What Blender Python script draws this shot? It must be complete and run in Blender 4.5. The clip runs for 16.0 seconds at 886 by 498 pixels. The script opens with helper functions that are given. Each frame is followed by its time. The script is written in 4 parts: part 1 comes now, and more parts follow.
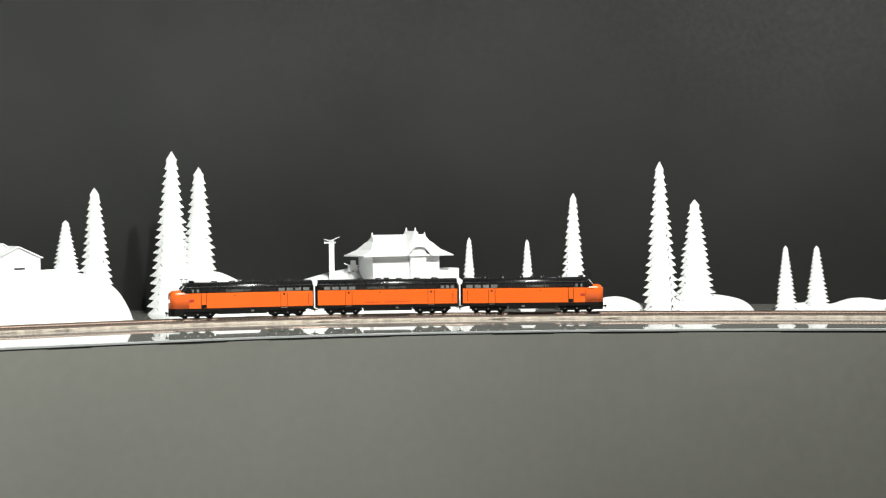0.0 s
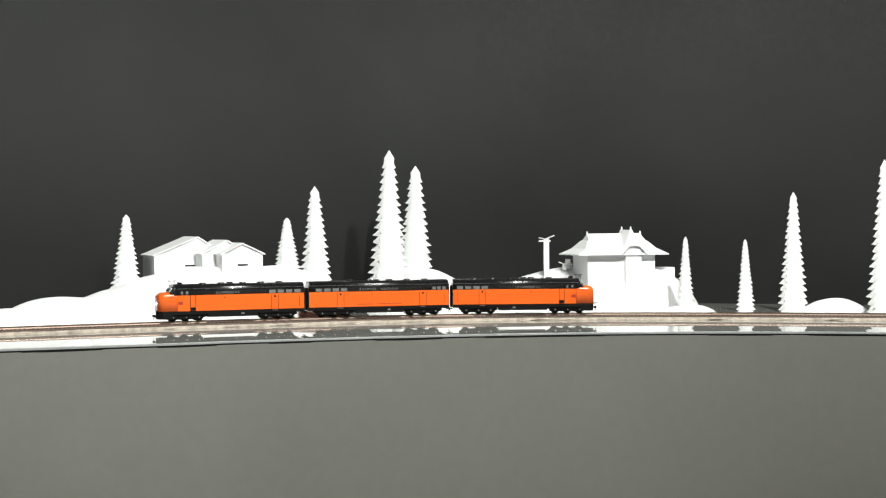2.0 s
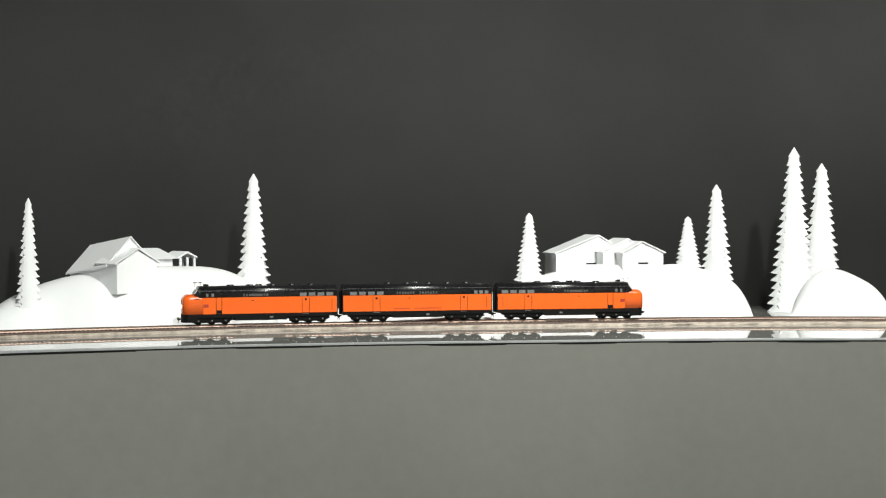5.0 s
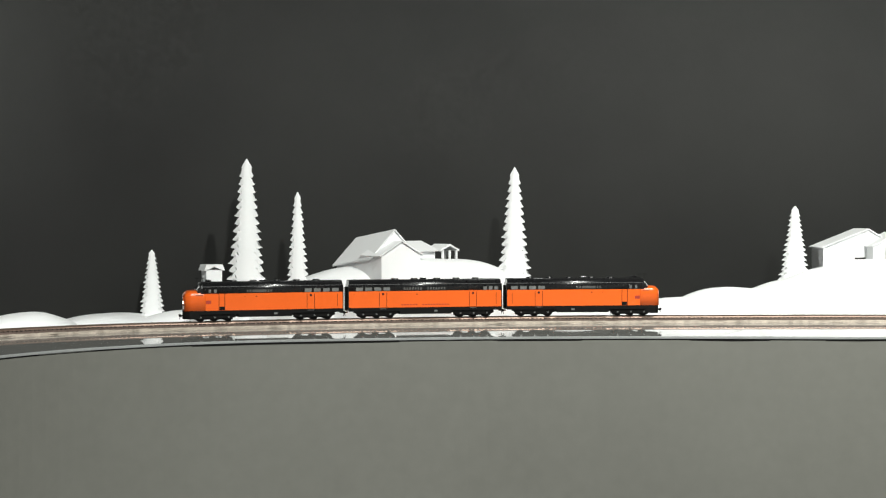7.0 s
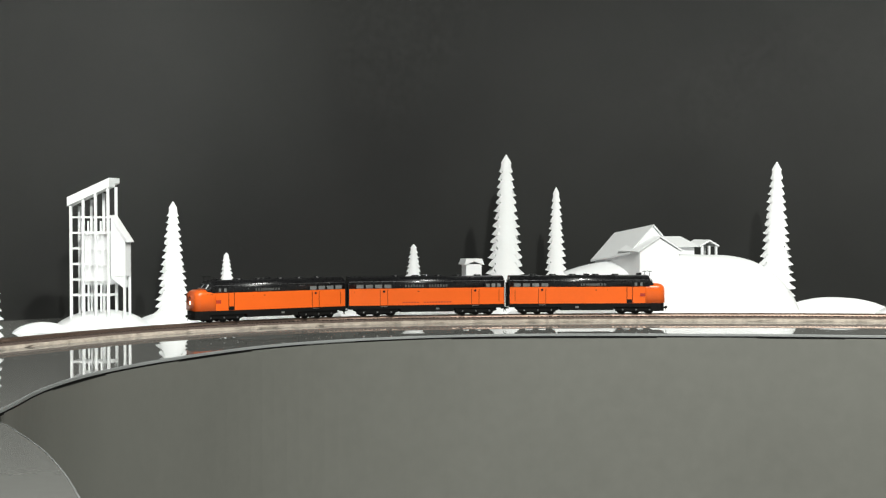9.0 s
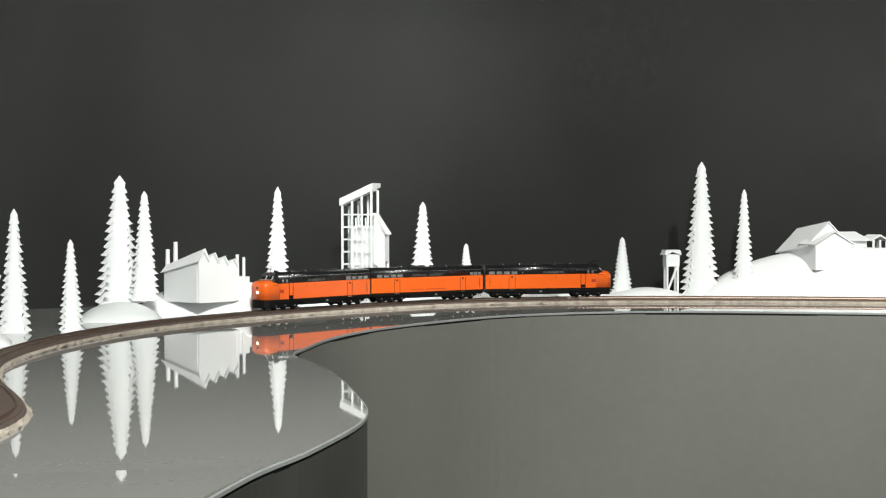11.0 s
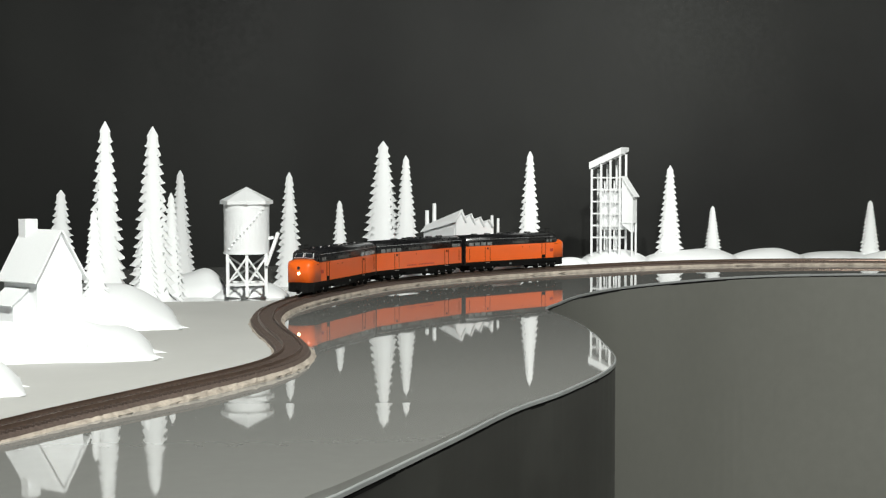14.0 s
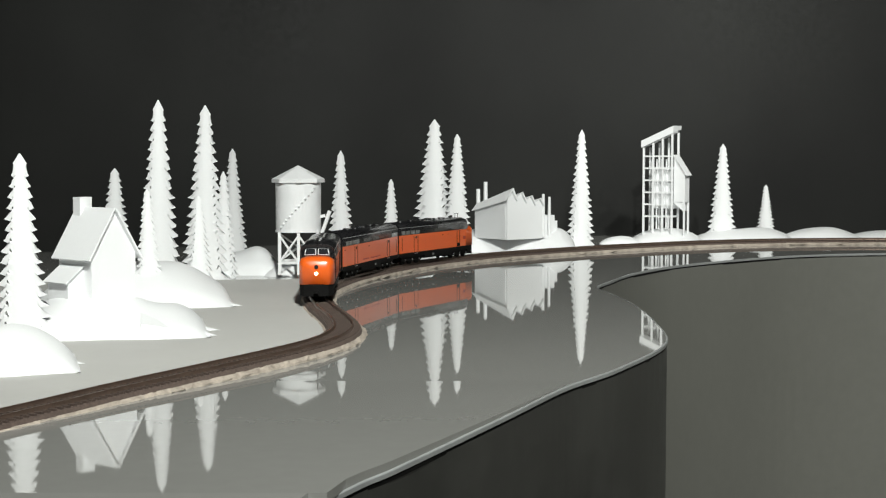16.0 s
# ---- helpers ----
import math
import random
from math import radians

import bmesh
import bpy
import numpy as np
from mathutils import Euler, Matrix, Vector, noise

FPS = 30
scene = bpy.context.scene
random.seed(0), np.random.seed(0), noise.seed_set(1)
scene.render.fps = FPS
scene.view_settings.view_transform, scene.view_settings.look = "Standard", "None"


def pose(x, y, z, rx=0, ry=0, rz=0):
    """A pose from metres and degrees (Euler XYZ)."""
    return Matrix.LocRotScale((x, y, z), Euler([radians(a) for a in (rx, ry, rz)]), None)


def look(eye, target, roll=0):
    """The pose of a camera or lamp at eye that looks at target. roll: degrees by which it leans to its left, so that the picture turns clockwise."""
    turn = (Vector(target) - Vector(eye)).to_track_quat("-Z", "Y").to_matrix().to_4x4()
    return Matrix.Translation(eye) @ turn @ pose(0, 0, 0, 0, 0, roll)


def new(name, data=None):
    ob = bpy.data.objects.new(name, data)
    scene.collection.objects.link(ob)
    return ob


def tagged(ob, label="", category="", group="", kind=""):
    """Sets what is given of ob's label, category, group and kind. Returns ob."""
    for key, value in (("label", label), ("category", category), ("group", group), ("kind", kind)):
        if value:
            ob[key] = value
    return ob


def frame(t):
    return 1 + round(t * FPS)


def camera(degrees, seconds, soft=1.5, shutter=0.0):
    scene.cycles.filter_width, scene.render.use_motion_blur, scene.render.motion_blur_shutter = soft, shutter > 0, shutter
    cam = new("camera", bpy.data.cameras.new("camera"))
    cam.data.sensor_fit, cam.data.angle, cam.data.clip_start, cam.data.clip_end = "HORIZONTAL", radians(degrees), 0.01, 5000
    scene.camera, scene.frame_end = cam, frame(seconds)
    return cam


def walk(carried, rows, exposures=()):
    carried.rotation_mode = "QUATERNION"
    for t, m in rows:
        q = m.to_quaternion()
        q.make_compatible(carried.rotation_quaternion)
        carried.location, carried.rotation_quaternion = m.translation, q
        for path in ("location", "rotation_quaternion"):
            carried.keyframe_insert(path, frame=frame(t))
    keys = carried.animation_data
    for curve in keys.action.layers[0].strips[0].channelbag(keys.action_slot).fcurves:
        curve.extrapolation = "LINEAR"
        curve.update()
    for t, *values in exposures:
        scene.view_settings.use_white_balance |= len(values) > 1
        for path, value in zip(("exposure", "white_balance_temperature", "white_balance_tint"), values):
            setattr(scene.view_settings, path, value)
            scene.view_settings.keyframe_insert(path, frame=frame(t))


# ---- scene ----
# The camera: it pans on its stand, draws back a little between two stands, and pans again.
cam = camera(32.280, 16.0, soft=1.25)
PATH = [
    (0.0, 0.0980, 0.6200, 0.1652, 88.971, 0.614, -63.111),
    (0.5, 0.0980, 0.6200, 0.1652, 88.983, 0.552, -61.193),
    (1.0, 0.0980, 0.6200, 0.1652, 88.995, 0.461, -59.230),
    (1.5, 0.0980, 0.6200, 0.1652, 88.983, 0.431, -57.332),
    (2.0, 0.0980, 0.6200, 0.1652, 88.982, 0.387, -55.082),
    (2.5, 0.0980, 0.6200, 0.1652, 88.975, 0.384, -52.307),
    (3.0, 0.0980, 0.6200, 0.1652, 88.971, 0.307, -49.583),
    (3.5, 0.0980, 0.6200, 0.1652, 88.984, 0.286, -47.132),
    (4.0, 0.0980, 0.6200, 0.1652, 88.990, 0.253, -44.858),
    (4.2, 0.0980, 0.6200, 0.1652, 88.992, 0.240, -43.948),
    (6.3, 0.0980, 0.6200, 0.1652, 88.897, 0.123, -33.828),
    (6.5, 0.0980, 0.6200, 0.1652, 88.862, 0.129, -32.861),
    (7.0, 0.0980, 0.6200, 0.1652, 88.773, 0.145, -30.443),
    (7.5, 0.0980, 0.6200, 0.1652, 88.682, 0.106, -28.013),
    (8.0, 0.0980, 0.6200, 0.1652, 88.656, 0.080, -25.666),
    (8.5, 0.0980, 0.6200, 0.1652, 88.638, 0.067, -23.173),
    (8.7, 0.0980, 0.6200, 0.1652, 88.632, 0.062, -22.176),
    (10.8, 0.0281, 0.1778, 0.1704, 88.421, 0.026, -12.140),
    (11.0, 0.0181, 0.1145, 0.1712, 88.436, 0.008, -11.158),
    (11.5, 0.0000, 0.0000, 0.1725, 88.331, 0.009, -8.790),
    (12.0, 0.0000, 0.0000, 0.1725, 88.069, -0.000, -6.789),
    (12.5, 0.0000, 0.0000, 0.1725, 87.679, 0.006, -5.224),
    (13.0, 0.0000, 0.0000, 0.1725, 87.596, -0.010, -4.284),
    (13.5, 0.0000, 0.0000, 0.1725, 87.355, 0.004, -3.204),
    (14.0, 0.0000, 0.0000, 0.1725, 87.041, -0.003, -1.916),
    (14.5, 0.0000, 0.0000, 0.1725, 86.748, 0.001, -0.826),
    (15.0, 0.0000, 0.0000, 0.1725, 86.488, 0.002, -0.375),
    (15.5, 0.0000, 0.0000, 0.1725, 86.327, -0.000, -0.179),
    (16.0, 0.0000, 0.0000, 0.1725, 86.238, -0.007, 0.000),
]
walk(cam, [(t, pose(x, y, z, rx, ry, rz)) for t, x, y, z, rx, ry, rz in PATH], [(0.0, 0.06), (3.0, -0.08), (6.5, 0.0), (11.0, 0.06), (12.5, 0.02), (14.0, -0.18), (15.0, -0.32), (16.0, -0.38)])

# ---- light ----
world = bpy.data.worlds.new("dark_room")
scene.world = world
world.use_nodes = True
world.node_tree.nodes["Background"].inputs[0].default_value = (0.9, 0.95, 1.0, 1)
world.node_tree.nodes["Background"].inputs[1].default_value = 0.02
scene.view_settings.exposure = 0.0


def area_lamp(name, eye, target, size, power, colour, spread):
    data = bpy.data.lights.new(name, "AREA")
    data.shape, data.size, data.energy, data.color = "DISK", size, power, colour
    data.spread = radians(spread)
    ob = new(name, data)
    ob.matrix_world = look(eye, target)
    return ob


# Ceiling spots over the aisle, the strongest one behind and to the right of the camera.
area_lamp("ceiling_spot", (1.02, 0.85, 1.75), (1.85, 2.5, 0.10), 0.10, 15, (0.985, 1.0, 0.935), 92)
area_lamp("ceiling_spot", (0.20, -0.15, 1.45), (0.02, 1.85, 0.0), 0.12, 24.5, (0.975, 1.0, 0.945), 94)
area_lamp("ceiling_spot", (1.45, 0.65, 1.75), (2.8, 1.45, 0.05), 0.12, 23.5, (0.985, 1.0, 0.935), 108)
area_lamp("ceiling_spot", (0.75, 0.95, 1.75), (0.27, 2.82, 0.42), 0.08, 2.0, (0.985, 1.0, 0.95), 30)

# ---- materials ----


def material(name, colour, rough=0.5, metal=0.0, vary=0.1, scale=40.0, bump=0.0, fine=8.0, coat=0.0, dark=None, ior=1.5):
    """A surface with variation at two scales and fine relief; scale is in cycles per metre."""
    m = bpy.data.materials.new(name)
    m.use_nodes = True
    nt = m.node_tree
    b = nt.nodes["Principled BSDF"]
    b.inputs["Metallic"].default_value = metal
    b.inputs["IOR"].default_value = ior
    b.inputs["Coat Weight"].default_value = coat
    b.inputs["Coat Roughness"].default_value = 0.08
    co = nt.nodes.new("ShaderNodeTexCoord")
    big = nt.nodes.new("ShaderNodeTexNoise")
    big.inputs["Scale"].default_value = scale
    big.inputs["Detail"].default_value = 5.0
    small = nt.nodes.new("ShaderNodeTexNoise")
    small.inputs["Scale"].default_value = scale * fine
    small.inputs["Detail"].default_value = 3.0
    for n in (big, small):
        nt.links.new(co.outputs["Object"], n.inputs["Vector"])
    mix = nt.nodes.new("ShaderNodeMath")
    mix.operation = "MULTIPLY_ADD"
    mix.inputs[1].default_value = 0.35
    nt.links.new(small.outputs["Fac"], mix.inputs[0])
    part_big = nt.nodes.new("ShaderNodeMath")
    part_big.operation = "MULTIPLY"
    part_big.inputs[1].default_value = 0.65
    nt.links.new(big.outputs["Fac"], part_big.inputs[0])
    nt.links.new(part_big.outputs[0], mix.inputs[2])
    ramp = nt.nodes.new("ShaderNodeValToRGB")
    lo = dark or [c * (1 - vary) for c in colour]
    hi = [min(1.0, c * (1 + vary * 0.6)) for c in colour]
    ramp.color_ramp.elements[0].position, ramp.color_ramp.elements[1].position = 0.32, 0.68
    ramp.color_ramp.elements[0].color = (*lo, 1)
    ramp.color_ramp.elements[1].color = (*hi, 1)
    nt.links.new(mix.outputs[0], ramp.inputs[0])
    nt.links.new(ramp.outputs[0], b.inputs["Base Color"])
    rr = nt.nodes.new("ShaderNodeMapRange")
    rr.inputs["To Min"].default_value, rr.inputs["To Max"].default_value = rough * 0.85, min(1.0, rough * 1.15)
    nt.links.new(small.outputs["Fac"], rr.inputs["Value"])
    nt.links.new(rr.outputs[0], b.inputs["Roughness"])
    if bump:
        bp = nt.nodes.new("ShaderNodeBump")
        bp.inputs["Strength"].default_value = 0.6
        bp.inputs["Distance"].default_value = bump
        nt.links.new(mix.outputs[0], bp.inputs["Height"])
        nt.links.new(bp.outputs[0], b.inputs["Normal"])
    return m


def glow(name, colour, strength):
    m = bpy.data.materials.new(name)
    m.use_nodes = True
    b = m.node_tree.nodes["Principled BSDF"]
    b.inputs["Base Color"].default_value = (*colour, 1)
    b.inputs["Emission Color"].default_value = (*colour, 1)
    b.inputs["Emission Strength"].default_value = strength
    return m


PAPER = material("white_card", (0.84, 0.85, 0.86), 0.55, vary=0.03, scale=14, bump=0.0003, fine=30)
PAPER_SIDE = PAPER
WALL = material("backdrop_paint", (0.0090, 0.0095, 0.0086), 0.75, vary=0.80, scale=2.6, bump=0.0006, fine=40)
ROOM = material("room_paint", (0.06, 0.06, 0.06), 0.8, vary=0.1, scale=2)
CEILING = material("ceiling_paint", (0.10, 0.10, 0.10), 0.85, vary=0.1, scale=2)
GLOSS = material("grey_acrylic", (0.27, 0.27, 0.255), 0.026, vary=0.06, scale=3, fine=30, ior=1.72)
EDGE = material("sawn_acrylic_edge", (0.30, 0.31, 0.31), 0.35, vary=0.15, scale=20)
GROUND = material("grey_paper", (0.50, 0.495, 0.475), 0.7, vary=0.05, scale=8, bump=0.0002)
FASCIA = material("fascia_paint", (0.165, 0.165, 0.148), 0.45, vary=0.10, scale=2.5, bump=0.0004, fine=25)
# the same fascia in shade: the darkness is put into the base colour
SHADED_FASCIA = material("shaded_fascia_paint", (0.034, 0.034, 0.031), 0.42, vary=0.65, scale=5, bump=0.0004, fine=9)
CORK = material("cork", (0.43, 0.37, 0.31), 0.85, vary=0.45, scale=90, bump=0.0016, fine=5)
BALLAST = material("brown_ballast", (0.105, 0.075, 0.062), 0.9, vary=0.35, scale=300, bump=0.0006, fine=4)
TIE = material("brown_tie", (0.075, 0.052, 0.042), 0.8, vary=0.3, scale=200)
RAIL = material("weathered_rail", (0.20, 0.14, 0.11), 0.4, metal=0.7, vary=0.2, scale=60)
ORANGE = material("orange_paint", (0.80, 0.122, 0.012), 0.30, vary=0.04, scale=30, coat=0.3)
BLACK = material("black_paint", (0.010, 0.010, 0.011), 0.28, vary=0.2, scale=40, coat=0.2)
# grime on the train; also the black of the shaded gap under the tabletop
UNDER = material("grimy_and_shade_black", (0.006, 0.0058, 0.0056), 0.7, vary=0.4, scale=150, bump=0.0003, ior=1.22)
STEEL = material("bare_steel", (0.55, 0.55, 0.56), 0.28, metal=1.0, vary=0.1, scale=100)
SILVER = material("silver_paint", (0.72, 0.73, 0.73), 0.35, vary=0.05, scale=80)
GLASS = material("dark_window", (0.02, 0.022, 0.025), 0.06, vary=0.1, scale=20)
PANE = material("pale_window", (0.17, 0.175, 0.17), 0.12, vary=0.3, scale=60)
FADED = material("faded_lettering", (0.085, 0.085, 0.08), 0.4, vary=0.3, scale=200)
LAMP = glow("headlight_glow", (1.0, 0.86, 0.55), 9.0)
LENS = material("clear_lens", (0.75, 0.74, 0.68), 0.1, vary=0.1, scale=60)
RED = material("maroon_badge", (0.35, 0.03, 0.02), 0.4, vary=0.1, scale=60)

# ---- mesh helpers ----


def finish(bm, name, mat, smooth=False):
    bmesh.ops.recalc_face_normals(bm, faces=bm.faces[:])
    me = bpy.data.meshes.new(name)
    bm.to_mesh(me)
    bm.free()
    me.materials.append(mat)
    if smooth:
        for p in me.polygons:
            p.use_smooth = smooth is True or (smooth == "sides" and abs(p.normal.x) < 0.5) or (smooth == "round" and abs(p.normal.z) < 0.5)
    return me


def part(name, bm, mat, parent=None, label="", smooth=False):
    ob = new(name, finish(bm, name, mat, smooth))
    ob.parent = parent
    return tagged(ob, label)


def empty(name, m, label, category, group=""):
    ob = new(name)
    ob.empty_display_size = 0.02
    ob.matrix_world = m
    return tagged(ob, label, category, group)


def box(bm, x0, x1, y0, y1, z0, z1, bevel=0.0):
    g = bmesh.ops.create_cube(bm, size=1.0)
    for v in g["verts"]:
        v.co = Vector(((x0 + x1) / 2 + v.co.x * (x1 - x0), (y0 + y1) / 2 + v.co.y * (y1 - y0), (z0 + z1) / 2 + v.co.z * (z1 - z0)))
    if bevel:
        es = list({e for v in g["verts"] for e in v.link_edges})
        bmesh.ops.bevel(bm, geom=es, offset=bevel, segments=2, affect="EDGES", profile=0.5)
    return bm


def boxed(*a, bevel=0.0):
    return box(bmesh.new(), *a, bevel=bevel)


def prism(bm, outline, axis, a, b):
    """A closed outline of (u, v) drawn out along an axis from a to b: axis x takes (y, z), y takes (x, z), z takes (x, y)."""
    def p(u, v, w):
        return {"x": (w, u, v), "y": (u, w, v), "z": (u, v, w)}[axis]
    lo = [bm.verts.new(p(u, v, a)) for u, v in outline]
    hi = [bm.verts.new(p(u, v, b)) for u, v in outline]
    n = len(outline)
    bm.faces.new(lo)
    bm.faces.new(hi[::-1])
    for i in range(n):
        bm.faces.new((lo[i], lo[(i + 1) % n], hi[(i + 1) % n], hi[i]))
    return bm


def tube(bm, a, b, r0, r1=None, sides=10):
    r1 = r0 if r1 is None else r1
    a, b = Vector(a), Vector(b)
    d = b - a
    g = bmesh.ops.create_cone(bm, cap_ends=True, segments=sides, radius1=r0, radius2=r1, depth=d.length)
    q = d.to_track_quat("Z", "Y").to_matrix().to_4x4()
    bmesh.ops.transform(bm, matrix=Matrix.Translation((a + b) / 2) @ q, verts=g["verts"])
    return bm


def bar(bm, a, b, w):
    """A square strip from a to b."""
    a, b = Vector(a), Vector(b)
    d = b - a
    g = bmesh.ops.create_cube(bm, size=1.0)
    q = d.to_track_quat("Z", "Y").to_matrix().to_4x4()
    bmesh.ops.transform(bm, matrix=Matrix.Translation((a + b) / 2) @ q @ Matrix.Diagonal((w, w, d.length, 1)), verts=g["verts"])
    return bm


def spline(knots, n=12):
    k = [Vector(p) for p in knots]
    k = [2 * k[0] - k[1]] + k + [2 * k[-1] - k[-2]]
    out = []
    for i in range(1, len(k) - 2):
        a, b, c, d = k[i - 1:i + 3]
        for j in range(n):
            u = j / n
            out.append(0.5 * (2 * b + (c - a) * u + (2 * a - 5 * b + 4 * c - d) * u * u + (3 * b - a - 3 * c + d) * u ** 3))
    return out + [k[-2]]


# ---- the setting: track line, table, fascia, backdrop, room ----
TRACK = [(2.738, 0.711), (2.681, 1.036), (2.614, 1.288), (2.525, 1.531), (2.41, 1.775), (2.272, 1.988), (2.115, 2.149), (1.94, 2.278), (1.698, 2.43), (1.418, 2.581), (1.163, 2.681), (0.949, 2.739), (0.772, 2.762), (0.606, 2.742), (0.448, 2.679), (0.3, 2.576), (0.175, 2.469), (0.068, 2.358), (-0.018, 2.228), (-0.079, 2.088), (-0.121, 1.949), (-0.141, 1.823), (-0.141, 1.711), (-0.125, 1.595), (-0.104, 1.492), (-0.092, 1.414), (-0.094, 1.349), (-0.108, 1.289), (-0.133, 1.228), (-0.165, 1.162), (-0.196, 1.099), (-0.225, 1.04), (-0.249, 0.985), (-0.284, 0.905), (-0.354, 0.728), (-0.444, 0.477), (-0.537, 0.16), (-0.632, -0.253)]
EDGE_LINE = [(2.56, 0.1), (2.49, 0.7), (2.413, 1.05), (2.335, 1.27), (2.24, 1.49), (2.14, 1.655), (2.02, 1.81), (1.9, 1.925), (1.79, 2.015), (1.69, 2.09), (1.595, 2.15), (1.46, 2.245), (1.33, 2.325), (1.16, 2.415), (0.91, 2.51), (0.729, 2.518), (0.573, 2.467), (0.436, 2.354), (0.33, 2.231), (0.26, 2.105), (0.218, 1.987), (0.191, 1.897), (0.2, 1.816), (0.211, 1.682), (0.211, 1.526), (0.198, 1.355), (0.139, 1.199), (0.088, 1.1), (0.041, 0.983), (-0.024, 0.824), (-0.056, 0.749), (-0.158, 0.463), (-0.283, 0.062), (-0.398, -0.542)]
WALL_LINE = [(3.096, -0.061), (3.067, 0.897), (2.992, 1.473), (2.875, 1.948), (2.637, 2.35), (2.225, 2.655), (1.786, 2.868), (1.309, 3.023), (0.874, 3.085), (0.438, 3.066), (0.126, 2.93), (-0.16, 2.768), (-0.492, 2.653), (-0.756, 2.43), (-0.927, 1.986), (-1.037, 1.037), (-1.105, -0.698)]
FLOOR_Z = -0.98
edge_pts, wall_pts, rail_pts = spline(EDGE_LINE, 8), spline(WALL_LINE, 8), spline(TRACK, 14)
arc = [0.0]
for p, q in zip(rail_pts, rail_pts[1:]):
    arc.append(arc[-1] + (q - p).length)


def along(s):
    """Place and direction of the track's middle at s metres from its far end."""
    i = int(np.clip(np.searchsorted(arc, s) - 1, 0, len(rail_pts) - 2))
    u = (s - arc[i]) / (arc[i + 1] - arc[i])
    return rail_pts[i].lerp(rail_pts[i + 1], u), (rail_pts[i + 1] - rail_pts[i]).normalized()


def normals(pts):
    out = []
    for i in range(len(pts)):
        d = (pts[min(i + 1, len(pts) - 1)] - pts[max(i - 1, 0)]).normalized()
        out.append(Vector((-d.y, d.x)))
    return out


def offset(pts, k):
    return [p + n * k for p, n in zip(pts, normals(pts))]


def slab(outline, z0, z1):
    bm = bmesh.new()
    lo = [bm.verts.new((p.x, p.y, z0)) for p in outline]
    hi = [bm.verts.new((p.x, p.y, z1)) for p in outline]
    n = len(outline)
    f = [bm.faces.new(lo), bm.faces.new(hi)]
    bmesh.ops.triangulate(bm, faces=f)
    for i in range(n):
        bm.faces.new((lo[i], lo[(i + 1) % n], hi[(i + 1) % n], hi[i]))
    return bm


def ribbon(pts, z0, z1, thick):
    """An upright band along a line, with thickness to its left."""
    bm = bmesh.new()
    back = offset(pts, thick)
    rows = [[bm.verts.new((p.x, p.y, z)) for p in line] for line, z in ((pts, z0), (pts, z1), (back, z1), (back, z0))]
    for a, b in zip(rows, rows[1:] + rows[:1]):
        for i in range(len(pts) - 1):
            bm.faces.new((a[i], a[i + 1], b[i + 1], b[i]))
    return bm


def sweep(pts, profile, rough=0.0):
    """A profile of (side, height) carried along a line; rough roughens the outer edges."""
    bm = bmesh.new()
    ns = normals(pts)
    rows = []
    for i, (p, n) in enumerate(zip(pts, ns)):
        row = []
        for k, (u, z) in enumerate(profile):
            w = rough * noise.noise(Vector((p.x * 90, p.y * 90, k * 7.0))) if abs(u) > 0.017 else 0.0
            w += 0.6 * rough * noise.noise(Vector((p.x * 300, p.y * 300, k * 3.0))) if abs(u) > 0.017 else 0.0
            row.append(bm.verts.new((p.x + n.x * (u + w), p.y + n.y * (u + w), z + (abs(w) * 0.3 if z > 0.001 else 0))))
        rows.append(row)
    for a, b in zip(rows, rows[1:]):
        for k in range(len(profile) - 1):
            bm.faces.new((a[k], a[k + 1], b[k + 1], b[k]))
    return bm


table = empty("table", pose(0, 0, 0), "curved layout table with a glossy grey top and pale edge", "table")
tagged(table, kind="structure")
part("tabletop", slab(edge_pts + wall_pts[::-1], -0.0042, 0.0), GLOSS, table, "glossy grey acrylic sheet")
INNER = -1  # the table lies to the right of its edge line
k = -INNER
part("edge_band", sweep(edge_pts, [(0.0, 0.0002), (k * 0.0011, 0.0), (k * 0.0015, -0.0005), (k * 0.0015, -0.0030), (0.0, -0.0034)]), EDGE, table, "pale sawn edge of the sheet")
# the shaded gap under the sheet, put in as a black strip with an uneven line
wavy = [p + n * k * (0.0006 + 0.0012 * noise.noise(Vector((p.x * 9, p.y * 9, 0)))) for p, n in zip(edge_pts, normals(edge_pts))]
part("shadow_strip", ribbon(wavy, -0.0060, -0.0034, INNER * 0.010), UNDER, table, "uneven black strip for the shaded gap under the sheet")
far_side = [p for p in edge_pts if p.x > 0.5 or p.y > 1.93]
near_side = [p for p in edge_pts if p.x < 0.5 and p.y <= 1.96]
part("fascia", ribbon(offset(far_side, k * 0.0006), FLOOR_Z, -0.0052, INNER * 0.012), FASCIA, table, "painted grey fascia board")
# the near run takes the darker colour to stand for its shade
part("near_fascia", ribbon(offset(near_side, k * 0.0006), FLOOR_Z, -0.0052, INNER * 0.012), SHADED_FASCIA, table, "near fascia panel coloured dark for its shade, with cloudy streaks")
# the nearest acrylic panel lies out of level, with a visible joint
SEAM = 1.13
near_edge = [p for p in offset(edge_pts, INNER * 0.0004) if p.y < SEAM and p.x < 0.5]
near_track = [p for p in offset(rail_pts, -INNER * 0.010) if p.y < SEAM and p.x < 0.5]
# it rises towards the aisle as far as a batten at BATTEN, then falls again
BATTEN, SLOPE = 0.735, 0.0123


def panel_height(y):
    return 0.0005 + (SLOPE * (SEAM - y) if y > BATTEN else max(0.0, SLOPE * (SEAM - BATTEN) - 0.02 * (BATTEN - y)))


